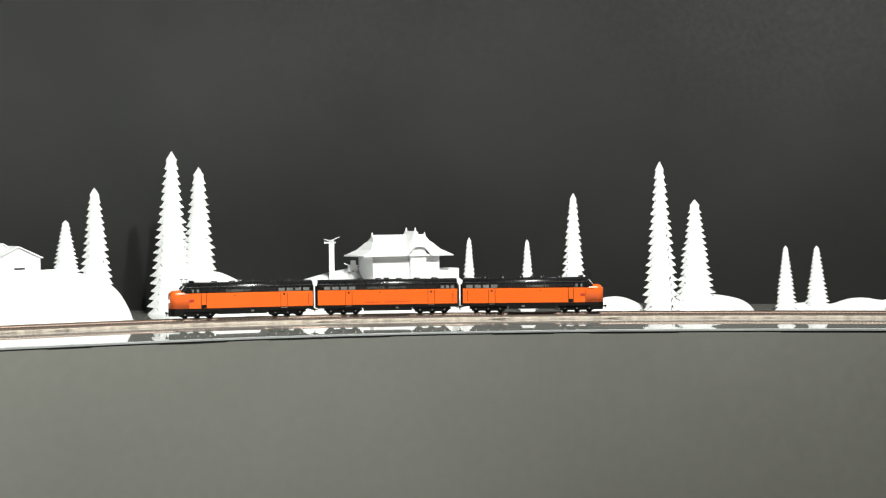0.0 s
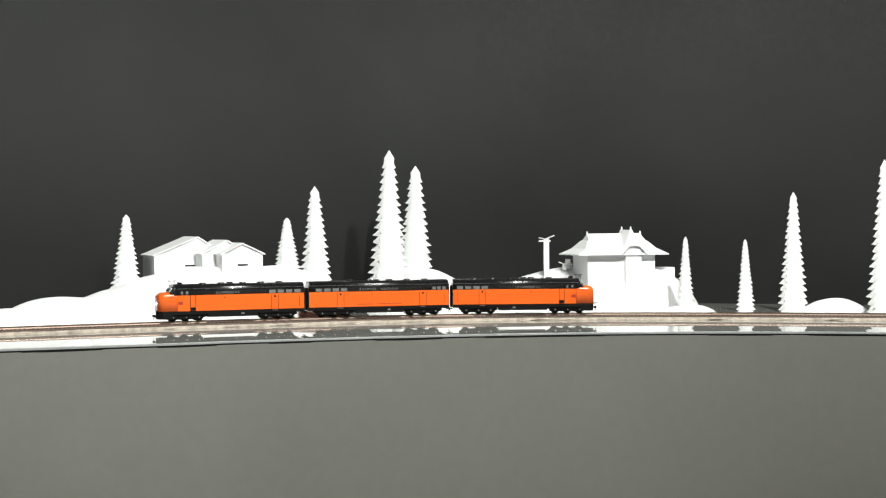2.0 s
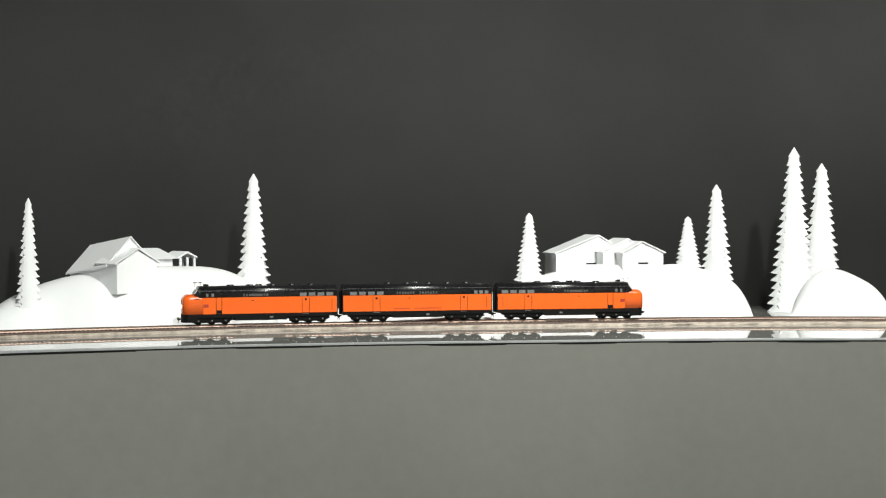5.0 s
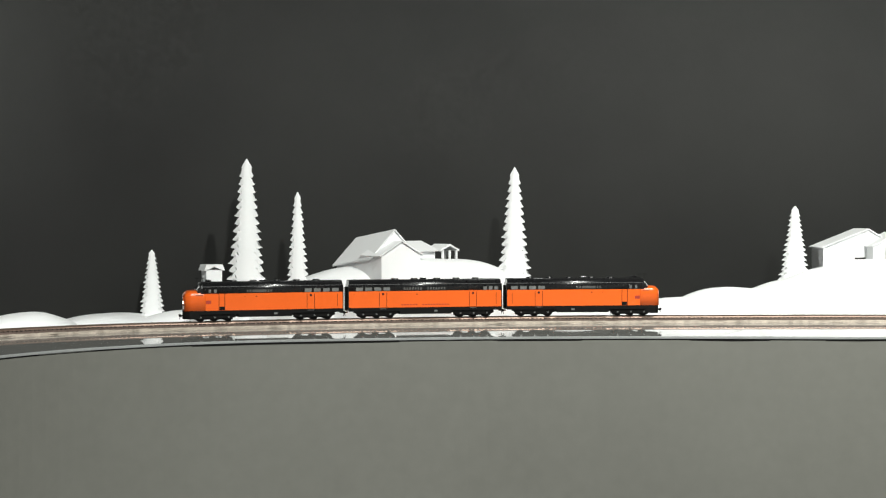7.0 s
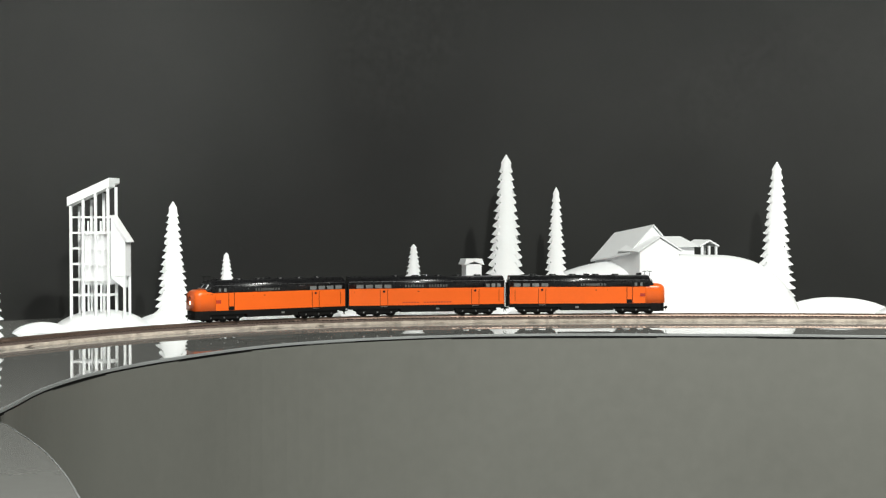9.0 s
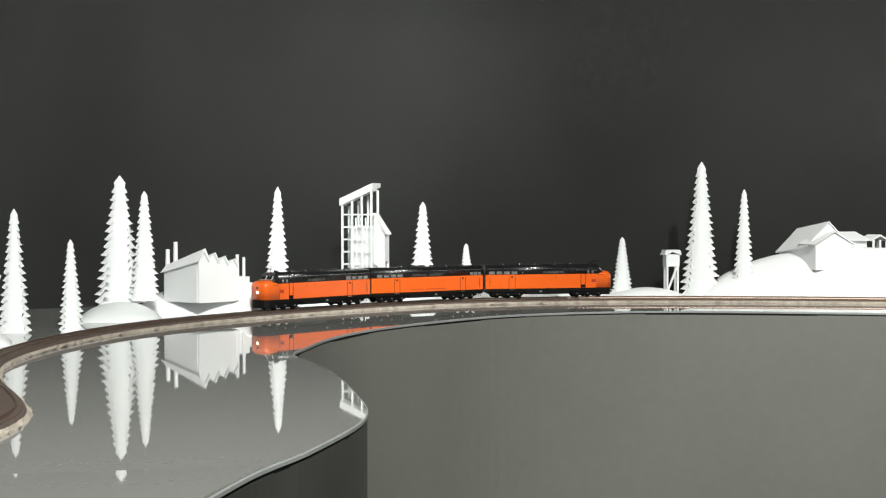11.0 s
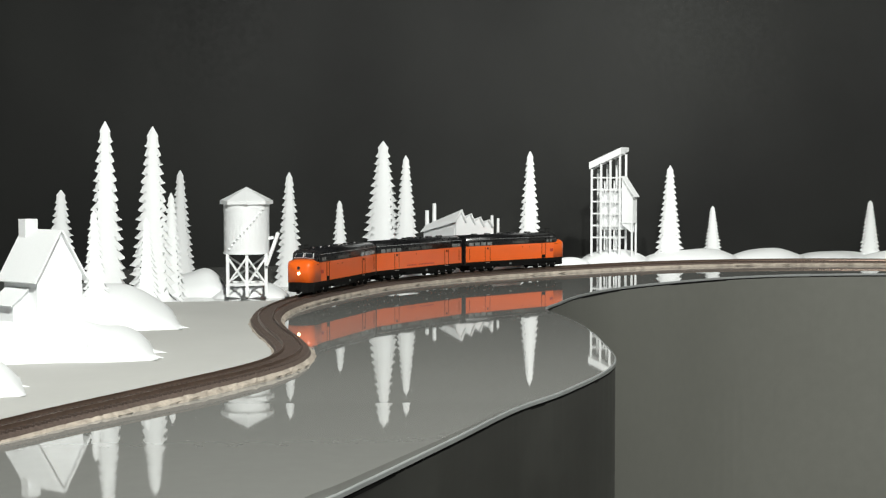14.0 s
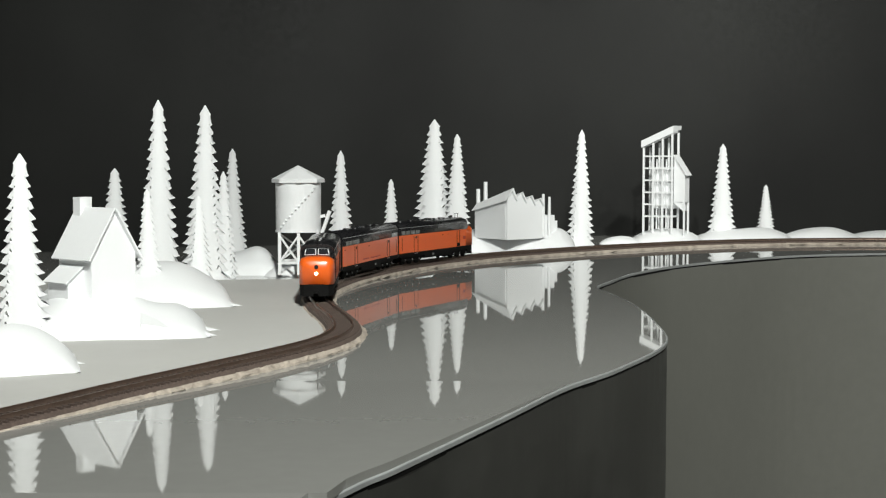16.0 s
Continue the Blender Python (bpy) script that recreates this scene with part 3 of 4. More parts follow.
def farmhouse():
    m = 0.000916
    ob = empty("farmhouse", pose(1.285, 2.797, 0.0843, 0, 0, 9.4), "white card farmhouse with gabled wing and porch on a hill", "house")
    # main block, its ridge falling towards the rear
    for nm, near, far, lab in (("wall", [(-46, -26), (46, -26), (46, 20), (0, 62), (-46, 20)], [(-46, -26), (46, -26), (46, 4), (0, 46), (-46, 4)], ""),
                               ("roof", [(-53, 14), (0, 64), (0, 66), (-53, 17)], [(-53, -2), (0, 48), (0, 50), (-53, 1)], "long sloping card roof"),
                               ("roof", [(53, 14), (0, 64), (0, 66), (53, 17)], [(53, -2), (0, 48), (0, 50), (53, 1)], "long sloping card roof")):
        bm = bmesh.new()
        over = 0 if nm == "wall" else 4
        a = [bm.verts.new((u * m, -over * m, v * m)) for u, v in near]
        b = [bm.verts.new((u * m, (108 + over) * m, v * m)) for u, v in far]
        bm.faces.new(a)
        bm.faces.new(b[::-1])
        for i in range(len(near)):
            k = (i + 1) % len(near)
            bm.faces.new((a[i], a[k], b[k], b[i]))
        part(nm, bm, PAPER, ob, lab)
    wing = part("wing_wall", prism(bmesh.new(), [(-46 * m, -0.03), (40 * m, -0.03), (40 * m, 20 * m), (-3 * m, 42 * m), (-46 * m, 20 * m)], "y", -24 * m, 2 * m), PAPER, ob, "front gabled wing")
    for xa in (-52, 46):
        bm = bmesh.new()
        pts = [(xa * m, -28 * m, 18 * m), (-3 * m, -28 * m, 44 * m), (-3 * m, 30 * m, 44 * m), (xa * m, 30 * m, 18 * m)]
        roof_sheet(bm, *(pts if xa > 0 else pts[::-1]), t=-0.0018)
        part("wing_roof", bm, PAPER, wing)
    side = part("side_wall", boxed(40 * m, 96 * m, 2 * m, 60 * m, -0.03, 27 * m), PAPER, ob, "low side wing")
    bm = bmesh.new()
    roof_sheet(bm, (36 * m, -6 * m, 25 * m), (100 * m, -6 * m, 25 * m), (94 * m, 40 * m, 42 * m), (36 * m, 40 * m, 42 * m), t=0.0018)
    part("side_roof", bm, PAPER, side)
    porch = part("porch_roof", prism(bmesh.new(), [(96 * m, 28 * m), (118 * m, 38 * m), (140 * m, 28 * m), (140 * m, 25 * m), (118 * m, 35 * m), (96 * m, 25 * m)], "y", -14 * m, 30 * m), PAPER, ob, "small gabled porch roof")
    for px, py in ((104, -10), (120, -10), (136, -10), (136, 22)):
        part("porch_post", boxed(px * m - 0.0016, px * m + 0.0016, py * m - 0.0016, py * m + 0.0016, -0.02, 27 * m), PAPER, porch)
    bm = bmesh.new()
    for k in range(8):
        a, b = radians(200 + k * 17.5), radians(200 + (k + 1) * 17.5)
        bar(bm, ((78 + 34 * math.cos(a)) * m, (-34 + 20 * math.sin(a)) * m, -9 * m), ((78 + 34 * math.cos(b)) * m, (-34 + 20 * math.sin(b)) * m, -9 * m), 0.0026)
    part("garden_kerb", bm, PAPER, ob, "curved card garden kerb")
    return ob


def crossing_cabin():
    m = 0.000904
    ob = empty("watchman_cabin", pose(1.014, 2.906, 0.0030, 0, 0, -1.8), "white card watchman cabin raised on thin legs", "cabin")
    part("cabin_wall", boxed(-14 * m, 15 * m, -0.011, 0.011, 0.055, 0.078), PAPER, ob)
    bm = bmesh.new()
    prism(bm, [(-19 * m, 0.077), (-15 * m, 0.0865), (15 * m, 0.0865), (19 * m, 0.077), (16 * m, 0.077), (0, 0.083), (-16 * m, 0.077)], "y", -0.014, 0.014)
    part("roof", bm, PAPER, ob)
    for px in (-11, 12):
        for py in (-0.008, 0.008):
            bm = bmesh.new()
            bar(bm, (px * m, py, 0.0), (px * m, py, 0.056), 0.0036)
            part("leg", bm, PAPER, ob)
    bm = bmesh.new()
    bar(bm, (-10 * m, -0.008, 0.008), (10 * m, -0.008, 0.054), 0.0034)
    part("brace", bm, PAPER, ob)
    return ob


def coaling_tower():
    m = 0.001053
    ob = empty("coaling_tower", pose(0.402, 2.825, 0.0201, 0, 0, -28.1), "tall white card coaling tower with open lattice frame", "tower")
    W, D = 26 * m, 16 * m

    def top(x):
        return 146 * m + (x + W) / (2 * W) * 26 * m
    for i in range(4):
        x = -W + 2 * W * i / 3
        for y in (-D, D):
            part("column", boxed(x - 0.0017, x + 0.0017, y - 0.0017, y + 0.0017, -0.014, top(x)), PAPER, ob)
    for k in range(6):
        z = (26 + k * 21) * m
        for y in (-D, D):
            for i in range(3):
                x = -W + 2 * W * i / 3
                part("girt", boxed(x, x + 2 * W / 3, y - 0.0012, y + 0.0012, z - 0.0013, z + 0.0013), PAPER, ob)
        for x in (-W, W):
            part("girt", boxed(x - 0.0012, x + 0.0012, -D, D, z - 0.0013, z + 0.0013), PAPER, ob)
    coal = part("bin", boxed(-W * 0.55, W * 0.97, -D * 0.55, D * 0.9, 40 * m, 112 * m), PAPER, ob, "closed coal bin inside the frame")
    for k in range(5):
        x = -W * 0.5 + k * W * 0.34
        part("slat", boxed(x - 0.0012, x + 0.0012, -D * 0.55 - 0.0018, -D * 0.55 + 0.0002, 4 * m, 126 * m), PAPER, coal)
    bm = bmesh.new()
    prism(bm, [(-W - 4 * m, top(-W)), (W + 3 * m, top(W)), (W + 3 * m, top(W) + 12 * m), (-W - 4 * m, top(-W) + 12 * m)], "y", -D - 0.004, D * 0.2)
    prism(bm, [(-W - 4 * m, top(-W) + 5 * m), (W + 3 * m, top(W) + 5 * m), (W + 3 * m, top(W) + 12 * m), (-W - 4 * m, top(-W) + 12 * m)], "y", D * 0.2, D + 0.006)
    part("roof", bm, PAPER, ob, "steep single-pitch roof")
    part("hoist_house", prism(bmesh.new(), [(W + 0.002, 52 * m), (W + 22 * m, 52 * m), (W + 22 * m, 100 * m), (W + 0.002, 130 * m)], "y", -D * 0.7, D * 0.7), PAPER, ob, "lean-to hoist house")
    bm = bmesh.new()
    roof_sheet(bm, (W + 25 * m, -D * 0.85, 97 * m), (W + 0.001, -D * 0.85, 133 * m), (W + 0.001, D * 0.8, 133 * m), (W + 25 * m, D * 0.8, 97 * m), t=-0.0016)
    part("hoist_roof", bm, PAPER, ob)
    for y in (-D * 0.65, D * 0.65):
        part("leg", boxed(W + 19 * m, W + 22 * m, y - 0.0014, y + 0.0014, -0.014, 53 * m), PAPER, ob)
    part("chute", prism(bmesh.new(), [(W + 1 * m, 52 * m), (W + 18 * m, 52 * m), (W + 18 * m, 36 * m), (W + 1 * m, 50 * m)], "y", -D * 0.6, D * 0.6), PAPER, ob, "sloping coal chute")
    return ob


def factory():
    m = 0.000965
    ob = empty("factory", pose(0.105, 2.492, 0.0350, 0, 0, 37.6), "white card factory with sawtooth roof and chimneys", "factory")
    # sawtooth front drawn back along the side, falling towards the rear
    front = [(0, -12), (78, -12), (78, 45), (70, 55), (58, 47), (50, 60), (38, 51), (29, 66), (17, 55), (8, 73), (0, 58)]

    def drawn(outline, y0, y1, fall, mat_name, lab=""):
        bm = bmesh.new()
        a = [bm.verts.new((u * m, y0 * m, v * m)) for u, v in outline]
        b = [bm.verts.new((u * m, y1 * m, (v if v < 0 else v * fall) * m)) for u, v in outline]
        bm.faces.new(a)
        bm.faces.new(b[::-1])
        for i in range(len(outline)):
            k = (i + 1) % len(outline)
            bm.faces.new((a[i], a[k], b[k], b[i]))
        return part(mat_name, bm, PAPER, ob, lab)
    drawn(front, 0, 88, 0.62, "wall", "sawtooth-roofed workshop")
    drawn([(-5, 55), (7, 75), (9, 74), (18, 56), (8, 71)], -4, 92, 0.62, "roof", "long sloping roof sheet")
    for x0, x1, z0, z1 in ((9, 19, 74, 54), (30, 40, 67, 50), (51, 60, 61, 46), (71, 80, 56, 44)):
        drawn([(x0, z0), (x1, z1), (x1 + 1, z1 + 2), (x0 + 1, z0 + 2)], -4, 90, 0.62, "tooth_roof", "card strip along a roof tooth")
    part("door", boxed(-0.8 * m, 0.0, 4 * m, 16 * m, -0.01, 44 * m), PAPER, ob, "tall raised doorway panel")
    part("annex", boxed(78 * m, 112 * m, 6 * m, 50 * m, -0.012, 27 * m), PAPER, ob, "low end block")
    part("annex", boxed(112 * m, 120 * m, 8 * m, 46 * m, -0.012, 17 * m), PAPER, ob, "low end block")
    for px, py, z, h, r in ((14, 96, -10, 72, 4.6), (32, 98, -10, 84, 4.6), (82, 2, -10, 64, 3.6), (96, 2, -10, 59, 3.2)):
        bm = bmesh.new()
        tube(bm, (px * m, py * m, z * m), (px * m, py * m, h * m), r * m, r * 0.72 * m, 14)
        part("chimney", bm, PAPER, ob, "rolled card chimney")
    return ob


def water_tank():
    m = 0.000812
    ob = empty("water_tank", pose(-0.193, 2.042, 0.0175, 0, 0, 5.4), "white card water tank on a braced timber stand", "water tank")
    z0, z1, r = 57 * m, 139 * m, 37 * m
    bm = bmesh.new()
    tube(bm, (0, 0, z0), (0, 0, z1), r, r * 1.01, 96)
    tank = part("tank", bm, PAPER, ob, "round card tank")
    bm = bmesh.new()
    tube(bm, (0, 0, z1 - 4 * m), (0, 0, z1 + 2 * m), r * 1.17, r * 1.17, 8)
    tube(bm, (0, 0, z1 + 2 * m), (0, 0, z1 + 24 * m), r * 1.17, r * 0.02, 8)
    part("roof", bm, PAPER, ob, "eight-sided conical roof")
    part("floor_ring", tube(bmesh.new(), (0, 0, z0 - 3 * m), (0, 0, z0), r * 1.03, r * 1.03, 40), PAPER, ob)
    c = [(-31 * m, -20 * m), (31 * m, -20 * m), (31 * m, 24 * m), (-31 * m, 24 * m), (0, -33 * m)]
    for x, y in c:
        bm = bmesh.new()
        bar(bm, (x, y, -0.012), (x, y, z0 - 2 * m), 5 * m)
        part("leg", bm, PAPER, ob)
    for a, b in ((0, 4), (4, 1), (1, 2), (2, 3), (3, 0)):
        bm = bmesh.new()
        bar(bm, (*c[a], 5 * m), (*c[b], z0 - 8 * m), 3 * m)
        bar(bm, (*c[a], z0 - 8 * m), (*c[b], 5 * m), 3 * m)
        bar(bm, (*c[a], 5 * m), (*c[b], 5 * m), 4 * m)
        part("brace", bm, PAPER, ob)
    for k in range(13):
        a = radians(-92 + k * 8.5)
        z = z0 + (6 + 70 * k / 12) * m
        x, y = r * math.sin(a + 0.75), -r * math.cos(a + 0.75)
        part("step", boxed(x - 0.0012, x + 0.0012, y - 0.003, y + 0.001, z - 0.0008, z + 0.0008), PAPER, tank)
    bm = bmesh.new()
    bar(bm, (r * 0.95, -8 * m, z0 + 22 * m), (r * 1.18, -9 * m, z0 + 24 * m), 5 * m)
    part("outlet", bm, PAPER, tank)
    bm = bmesh.new()
    tube(bm, (r * 0.86, -r * 0.75, z0 - 22 * m), (r * 1.38, -r * 0.62, z0 + 32 * m), 2.6 * m, 3.4 * m, 12)
    part("spout", bm, PAPER, ob, "raised filling spout")
    return ob


def cottage():
    m = 0.000592
    ob = empty("cottage", pose(-0.304, 1.409, 0.0285, 0, 0, 49.2), "white card cottage with steep roof, chimney and lean-to", "house")
    gabled(ob, -42 * m, 42 * m, 0, 84 * m, -0.024, 80 * m, 148 * m, 7 * m)
    part("chimney", boxed(-11 * m, 12 * m, 70 * m, 88 * m, 100 * m, 166 * m), PAPER, ob, "square card chimney")
    lean = part("lean_to", prism(bmesh.new(), [(-70 * m, -0.024), (-42 * m, -0.024), (-42 * m, 58 * m), (-70 * m, 38 * m)], "y", 22 * m, 74 * m), PAPER, ob, "low lean-to shed")
    bm = bmesh.new()
    roof_sheet(bm, (-76 * m, 18 * m, 35 * m), (-42.5 * m, 18 * m, 60 * m), (-42.5 * m, 78 * m, 60 * m), (-76 * m, 78 * m, 35 * m), t=0.0012)
    part("lean_to_roof", bm, PAPER, lean)
    return ob


station()
sign_post()
luggage_cart()
sheds()
farmhouse()
crossing_cabin()
coaling_tower()
factory()
water_tank()
cottage()

# ---- the train: three coupled diesel units ----
LENGTH, HALF, GAP = 0.2365, 0.0186, 0.0085
Z_SKIRT, Z_ORANGE, Z_BAND, Z_ROOF = 0.0065, 0.0168, 0.0416, 0.0588


def section(width, z0, z1, z_round, top, n=8):
    """Half-outline of a body with a rounded roof, from the lower left over the top to the lower right."""
    out = [(-width, z0), (-width, z_round)]
    for k in range(1, n):
        a = math.pi * (1 - k / n)
        out.append((width * math.copysign(abs(math.cos(a)) ** 0.62, math.cos(a)), z_round + (top - z_round) * math.sin(a) ** 0.75))
    out += [(width, z_round), (width, z0)]
    return out


def truck(car, x):
    t = part("truck", box(bmesh.new(), x - 0.028, x + 0.028, -0.0085, 0.0085, 0.0030, 0.0140, bevel=0.0008), UNDER, car, "black six-wheel truck")
    for side in (-1, 1):
        bm = bmesh.new()
        y = side * 0.0140
        prism(bm, [(x - 0.032, 0.0075), (x - 0.030, 0.0128), (x + 0.030, 0.0128), (x + 0.032, 0.0075), (x + 0.022, 0.0042), (x + 0.012, 0.0056), (x, 0.0040), (x - 0.012, 0.0056), (x - 0.022, 0.0042)], "y", y - 0.0012, y + 0.0012)
        for k in (-1, 0, 1):
            box(bm, x + k * 0.0205 - 0.0030, x + k * 0.0205 + 0.0030, y - 0.002, y + 0.002, 0.0040, 0.0092, bevel=0.0006)
        part("side_frame", bm, UNDER, t)
        for k in (-1, 0, 1):
            bm = bmesh.new()
            xx = x + k * 0.0205
            tube(bm, (xx, side * 0.0090, 0.0056), (xx, side * 0.0120, 0.0056), 0.0056, 0.0056, 18)
            part("wheel", bm, UNDER, t)
        for u in (-0.024, -0.003, 0.019):
            part("bracket", boxed(x + u, x + u + 0.005, y - 0.0017, y + 0.0017, 0.0122, 0.0134), SILVER, t, "bright metal bracket")
        for k in (-1, 0, 1):
            part("journal_cap", boxed(x + k * 0.0205 - 0.0011, x + k * 0.0205 + 0.0011, y - 0.0024, y + 0.0024, 0.0058, 0.0078), STEEL, t, "worn metal journal cap")


def diesel(name, cab, label):
    car = empty(name, pose(0, 0, 0), label, "locomotive", "coupled diesel units")
    L = LENGTH / 2
    front = L - (0.030 if cab else 0.0015)
    rear = -L + 0.0015
    part("lower_body", prism(bmesh.new(), [(-HALF, Z_ORANGE), (-HALF, Z_BAND), (HALF, Z_BAND), (HALF, Z_ORANGE)], "x", rear, front), ORANGE, car, "bright orange body side")
    roof_front = front - (0.0 if not cab else -0.004)
    part("roof", prism(bmesh.new(), section(HALF + 0.0001, Z_BAND, 0, 0.0496, Z_ROOF), "x", rear, roof_front), BLACK, car, "black rounded roof and window band", smooth="sides")
    part("skirt", prism(bmesh.new(), [(-HALF + 0.0006, Z_SKIRT), (-HALF + 0.0002, Z_ORANGE), (HALF - 0.0002, Z_ORANGE), (HALF - 0.0006, Z_SKIRT)], "x", -0.040, 0.040), UNDER, car, "black fuel tank skirt")
    part("sill", boxed(rear, front + (0.02 if cab else 0), -HALF + 0.0003, HALF - 0.0003, 0.0112, Z_ORANGE), UNDER, car)
    for side in (-1, 1):
        y = side * HALF
        w = 0.0004 * side
        def plate(nm, x0, x1, z0, z1, mat, label="", t=0.0005):
            return part(nm, boxed(x0, x1, min(y, y + side * t), max(y, y + side * t), z0, z1), mat, car, label)
        # gutter in bright steel, standing in for the highlight along the roof
        part("gutter", boxed(rear, roof_front, side * (HALF - 0.0005) - 0.0005, side * (HALF - 0.0005) + 0.0005, 0.0514, 0.0521), STEEL, car, "roof gutter line made bright for the highlight")
        # windows in the black band, towards the inner ends
        spots = [rear + 0.0060 + k * 0.0138 for k in range(4)] if cab else [rear + 0.0050 + k * 0.0085 for k in range(3)] + [front - 0.0625 + k * 0.0138 for k in range(4)]
        for x in spots:
            plate("window", x, x + (0.0104 if cab or x > 0 else 0.0058), 0.0422, 0.0474, PANE, "pale engine-room window", 0.0007)
        # unreadable lettering on the black band, as bars
        for x0 in ((-0.010, 0.0) if cab else (-0.030, 0.006)):
            for k in range(7):
                plate("lettering", x0 + k * 0.0042, x0 + k * 0.0042 + 0.0024, 0.0432, 0.0468, FADED, "faded lettering bar", 0.0006)
        if not cab:
            for k in range(16):
                plate("lettering", -0.036 + k * 0.0043 + (0.006 if k > 9 else 0), -0.036 + k * 0.0043 + 0.0027 + (0.006 if k > 9 else 0), 0.0200, 0.0216, RED, "maroon lettering bar", 0.0003)
        # door outlines with round window
        for x in ((rear + 0.0485,) if cab else (rear + 0.0440, front - 0.0515)):
            for dx in (-0.0056, 0.0056):
                plate("door_edge", x + dx - 0.0003, x + dx + 0.0003, 0.0172, 0.0394, UNDER, "", 0.0004)
            bm = bmesh.new()
            tube(bm, (x, y - w, 0.0372), (x, y + w * 1.6, 0.0372), 0.0017, sides=14)
            part("porthole", bm, GLASS, car, "round dark porthole")
            plate("door_step", x - 0.005, x + 0.005, 0.0146, 0.0154, STEEL, "", 0.0006)
        plate("end_grab", rear + 0.0075, rear + 0.0080, 0.0205, 0.038, UNDER, "", 0.0005)
        plate("end_grab", (front - 0.008) if not cab else 0.030, (front - 0.0075) if not cab else 0.0305, 0.0362, 0.0374, UNDER, "", 0.0005)
        plate("vent_latch", 0.012, 0.0145, 0.0362, 0.0372, UNDER, "", 0.0005)
        plate("tank_gauge", -0.018, -0.013, 0.0098, 0.0125, PANE, "pale tank gauge", 0.0004)
    part("end_wall", boxed(rear - 0.0012, rear, -HALF * 0.97, HALF * 0.97, 0.0120, 0.0520), BLACK, car)
    part("diaphragm", boxed(rear - 0.0042, rear - 0.0010, -0.0065, 0.0065, 0.012, 0.048), UNDER, car, "black end diaphragm")
    if not cab:
        part("end_wall", boxed(front, front + 0.0012, -HALF * 0.97, HALF * 0.97, 0.0120, 0.0520), BLACK, car)
        part("diaphragm", boxed(front + 0.0010, front + 0.0042, -0.0065, 0.0065, 0.012, 0.048), UNDER, car, "black end diaphragm")
    for x in (-0.0745, 0.0745):
        truck(car, x)
    # roof fittings
    for x in (-0.080, -0.050, -0.020, 0.015, 0.045):
        bm = bmesh.new()
        tube(bm, (x, 0, Z_ROOF - 0.001), (x, 0, Z_ROOF + 0.0016), 0.0060, 0.0050, 20)
        part("roof_fan", bm, BLACK, car)
    part("exhaust", boxed(-0.003, 0.006, -0.004, 0.004, Z_ROOF - 0.001, Z_ROOF + 0.0022, bevel=0.0005), BLACK, car)
    # couplers and hoses
    for x, sgn in ((rear, -1), ((L - 0.001) if cab else front, 1)):
        bm = boxed(min(x, x + sgn * 0.0060), max(x, x + sgn * 0.0060), -0.0010, 0.0010, 0.0085, 0.0105)
        box(bm, min(x + sgn * 0.0045, x + sgn * 0.0078), max(x + sgn * 0.0045, x + sgn * 0.0078), -0.0022, 0.0022, 0.0078, 0.0115, bevel=0.0006)
        coupler = part("coupler", bm, UNDER, car, "black knuckle coupler")
        bm = bmesh.new()
        pts = [Vector((x + sgn * (0.001 + 0.006 * math.sin(k / 6 * math.pi * 0.6)), 0.004, 0.0105 - 0.0065 * k / 6)) for k in range(7)]
        for a, b in zip(pts, pts[1:]):
            tube(bm, a, b, 0.0005, sides=6)
        part("air_hose", bm, UNDER, coupler)
    if cab:
        # rounded nose: sections shrinking and dropping towards the front
        bm = bmesh.new()
        rows = []
        for k in range(15):
            u = k / 14
            x = front + (L - front) * u
            full = 1 - max(0.0, (u - 0.62) / 0.38) ** 2.4 * 0.26
            w = HALF * full
            top = 0.0472 - 0.0012 * u - 0.0050 * max(0.0, (u - 0.72) / 0.28) ** 2.4
            rows.append([bm.verts.new((x, yy, zz)) for yy, zz in section(w, Z_ORANGE, 0, 0.0388 - 0.004 * max(0, u - .7), top, 10)])
        for a, b in zip(rows, rows[1:]):
            for i in range(len(a) - 1):
                bm.faces.new((a[i], a[i + 1], b[i + 1], b[i]))
            bm.faces.new((a[-1], a[0], b[0], b[-1]))
        bm.faces.new(rows[0])
        bm.faces.new(rows[-1])
        nose = part("nose", bm, ORANGE, car, "rounded orange nose", smooth=True)
        # raked cab with windscreen
        xb, xf = roof_front, front + 0.0125
        bm = bmesh.new()
        rows = []
        for x, w, zr, top in ((xb - 0.001, HALF, 0.0496, Z_ROOF), (xb + 0.0025, HALF * 0.985, 0.0494, Z_ROOF - 0.0006), (xf - 0.0065, HALF * 0.95, 0.0480, 0.0556), (xf, HALF * 0.90, 0.0446, 0.0474)):
            rows.append([bm.verts.new((x, yy, zz)) for yy, zz in section(w, Z_BAND, 0, zr, top, 10)])
        for a, b in zip(rows, rows[1:]):
            for i in range(len(a) - 1):
                bm.faces.new((a[i], a[i + 1], b[i + 1], b[i]))
        bm.faces.new(rows[0])
        bm.faces.new(rows[-1])
        part("cab", bm, BLACK, car, "black raked cab")
        for side in (-1, 1):
            bm = bmesh.new()
            roof_sheet(bm, (xf + 0.0006, side * 0.0010, 0.0473), (xf - 0.0048, side * 0.0010, 0.0534), (xf - 0.0050, side * 0.0120, 0.0530), (xf - 0.0002, side * 0.0135, 0.0469), t=0.0008, outward=True)
            part("windscreen_frame", bm, SILVER, car, "bright windscreen frame")
            bm = bmesh.new()
            roof_sheet(bm, (xf + 0.0007, side * 0.0017, 0.0480), (xf - 0.0040, side * 0.0017, 0.0529), (xf - 0.0042, side * 0.0113, 0.0527), (xf + 0.0000, side * 0.0126, 0.0476), t=0.0012, outward=True)
            part("windscreen", bm, GLASS, car, "dark windscreen")
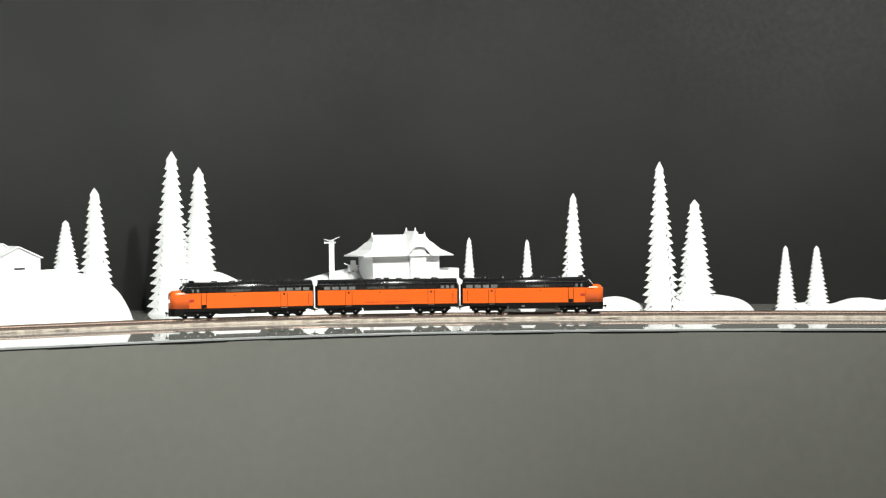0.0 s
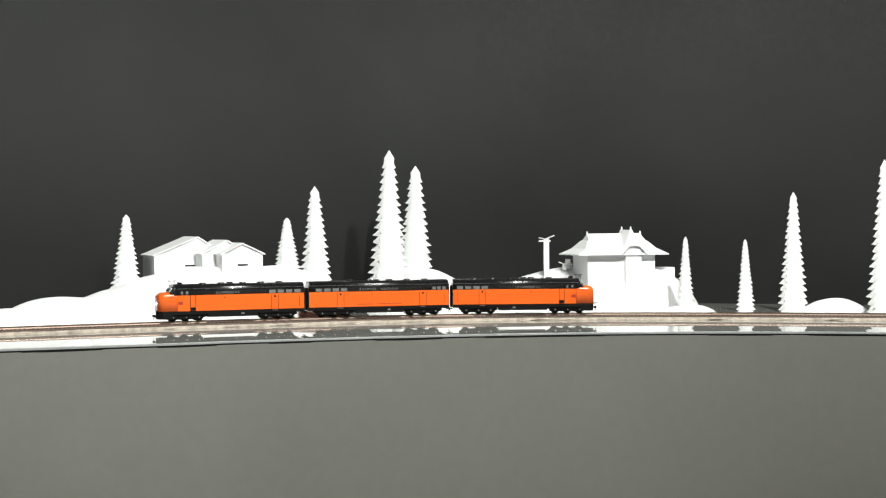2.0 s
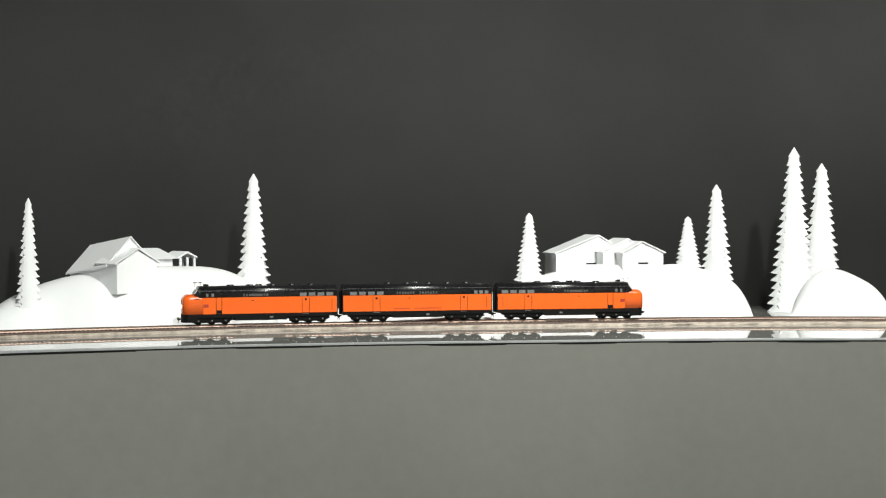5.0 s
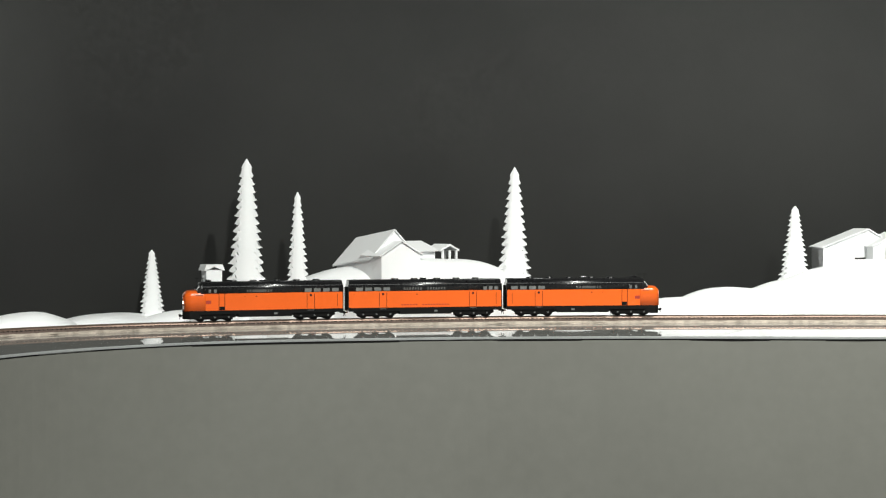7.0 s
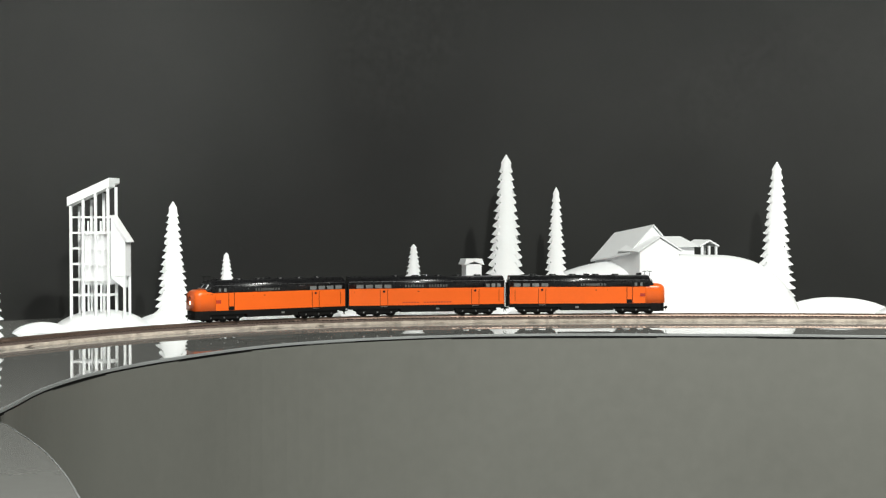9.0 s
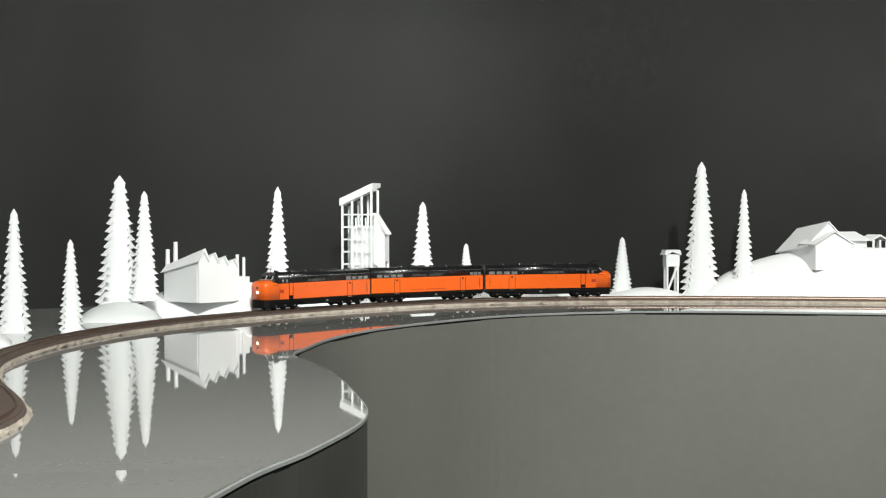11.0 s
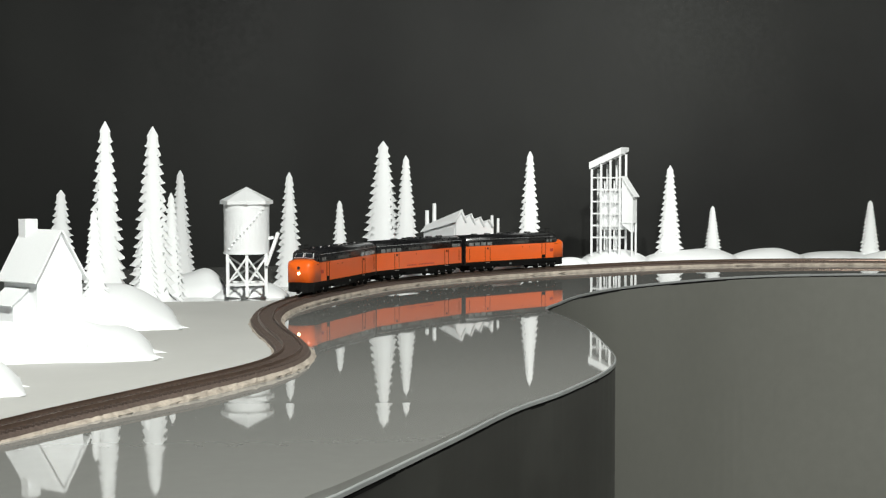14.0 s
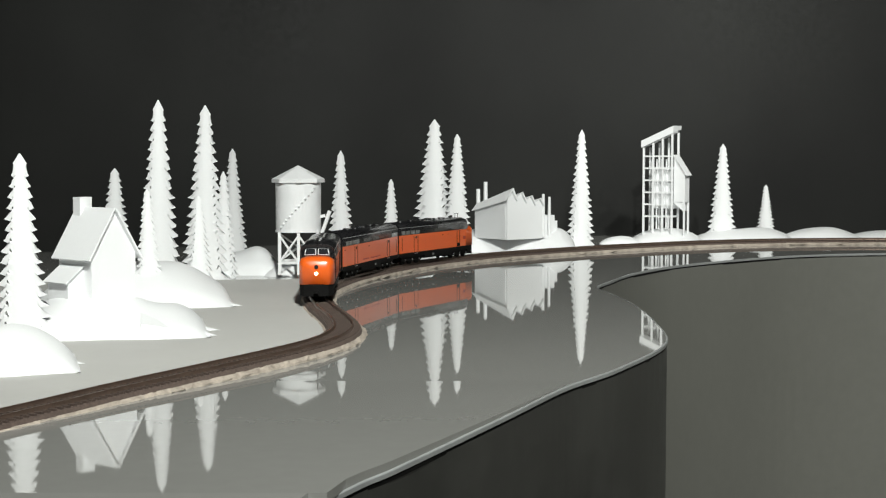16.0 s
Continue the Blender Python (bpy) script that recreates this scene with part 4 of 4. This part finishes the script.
            y = side * (HALF + 0.0001)
            for x0, x1 in ((xb - 0.0205, xb - 0.0165), (xb - 0.0120, xb - 0.0085)):
                part("cab_window", boxed(x0, x1, y - 0.0004, y + 0.0004, 0.0430, 0.0478), PANE, car, "pale cab side window")
            ys = side * HALF
            for dx in (0.0, 0.0085):
                part("cab_door_edge", boxed(front - 0.0285 + dx, front - 0.0278 + dx, ys - 0.0005, ys + 0.0005, 0.0172, 0.0414), UNDER, car, "dark cab door edge")
            part("kick_plate", boxed(front - 0.0280, front - 0.0203, ys - 0.0005, ys + 0.0005, 0.0172, 0.0225), UNDER, car)
            part("emblem", boxed(front - 0.0080, front - 0.0005, ys - 0.0004, ys + 0.0004, 0.0270, 0.0316), RED, nose, "small maroon emblem shape")
            part("number_board", boxed(L - 0.0125, L - 0.0060, side * 0.0165 - 0.0012, side * 0.0165 + 0.0012, 0.0345, 0.0375), UNDER, nose, "dark number board")
            part("grab_iron", boxed(front + 0.004, front + 0.014, ys - 0.0003, ys + 0.0006, 0.0395, 0.0399), UNDER, nose)
        bm = bmesh.new()
        tube(bm, (L - 0.004, 0, 0.0358), (L + 0.0006, 0, 0.0356), 0.0032, 0.0028, 20)
        part("lamp_housing", bm, ORANGE, nose, "upper oscillating lamp housing")
        part("upper_lamp", tube(bmesh.new(), (L + 0.0002, 0, 0.0356), (L + 0.0010, 0, 0.0356), 0.0023, 0.0021, 18), GLASS if name == "lead_locomotive" else LENS, nose, "unlit upper lamp")
        part("headlight", tube(bmesh.new(), (L - 0.002, 0, 0.0285), (L + 0.0008, 0, 0.0284), 0.0019, 0.0017, 18), LAMP if name == "lead_locomotive" else LENS, nose, "lit headlight" if name == "lead_locomotive" else "unlit clear headlight")
        bm = bmesh.new()
        prism(bm, [(L - 0.022, -HALF * 0.97), (L - 0.007, -HALF * 0.95), (L - 0.001, -HALF * 0.70), (L + 0.0010, -0.004), (L + 0.0010, 0.004), (L - 0.001, HALF * 0.70), (L - 0.007, HALF * 0.95), (L - 0.022, HALF * 0.97)], "z", 0.0045, Z_ORANGE + 0.0003)
        part("pilot", bm, UNDER, car, "black pilot")
        for x in (xb - 0.002, xb + 0.006):
            bm = bmesh.new()
            tube(bm, (x, 0, Z_ROOF - 0.002), (x, 0, Z_ROOF + 0.0052), 0.0004, sides=6)
            tube(bm, (x - 0.003, 0, Z_ROOF + 0.0052), (x + 0.003, 0, Z_ROOF + 0.0052), 0.0005, sides=6)
            part("aerial", bm, UNDER, car, "thin roof aerial")
        bm = bmesh.new()
        tube(bm, (xb - 0.014, 0.004, Z_ROOF + 0.0012), (xb - 0.006, 0.004, Z_ROOF + 0.0016), 0.0012, 0.0018, 10)
        part("horn", bm, BLACK, car)
    return car


lead = diesel("lead_locomotive", True, "orange and black streamlined cab diesel leading the train")
booster = diesel("booster_unit", False, "orange and black cabless booster diesel between two cab units")
trailing = diesel("trailing_locomotive", True, "orange and black streamlined cab diesel facing backwards")

RAIL_TOP = 0.0109


def on_track(s_mid, turned):
    """A unit's pose with its middle s metres along the line, both trucks on the rails."""
    a, _ = along(s_mid + 0.0745)
    b, _ = along(s_mid - 0.0745)
    d = (a - b).normalized()
    c = (a + b) / 2
    yaw = math.degrees(math.atan2(d.y, d.x)) + (180 if turned else 0)
    return pose(c.x, c.y, RAIL_TOP, 0, 0, yaw)


def motions():
    for car, back, turned in ((lead, LENGTH / 2, False), (booster, LENGTH * 1.5 + GAP, False), (trailing, LENGTH * 2.5 + 2 * GAP, True)):
        rows = []
        for k in range(33):
            t = k * 0.5
            rows.append((t, on_track(float(np.interp(t, TIMES, FRONT)) - back, turned)))
        walk(car, rows)


# the lead unit's front along the line, metres, at these seconds
TIMES = [0, 2, 4, 6.5, 8.5, 11, 12.5, 14, 15, 16]
FRONT = [1.594, 1.973, 2.367, 2.862, 3.253, 3.750, 4.069, 4.368, 4.555, 4.715]
motions()
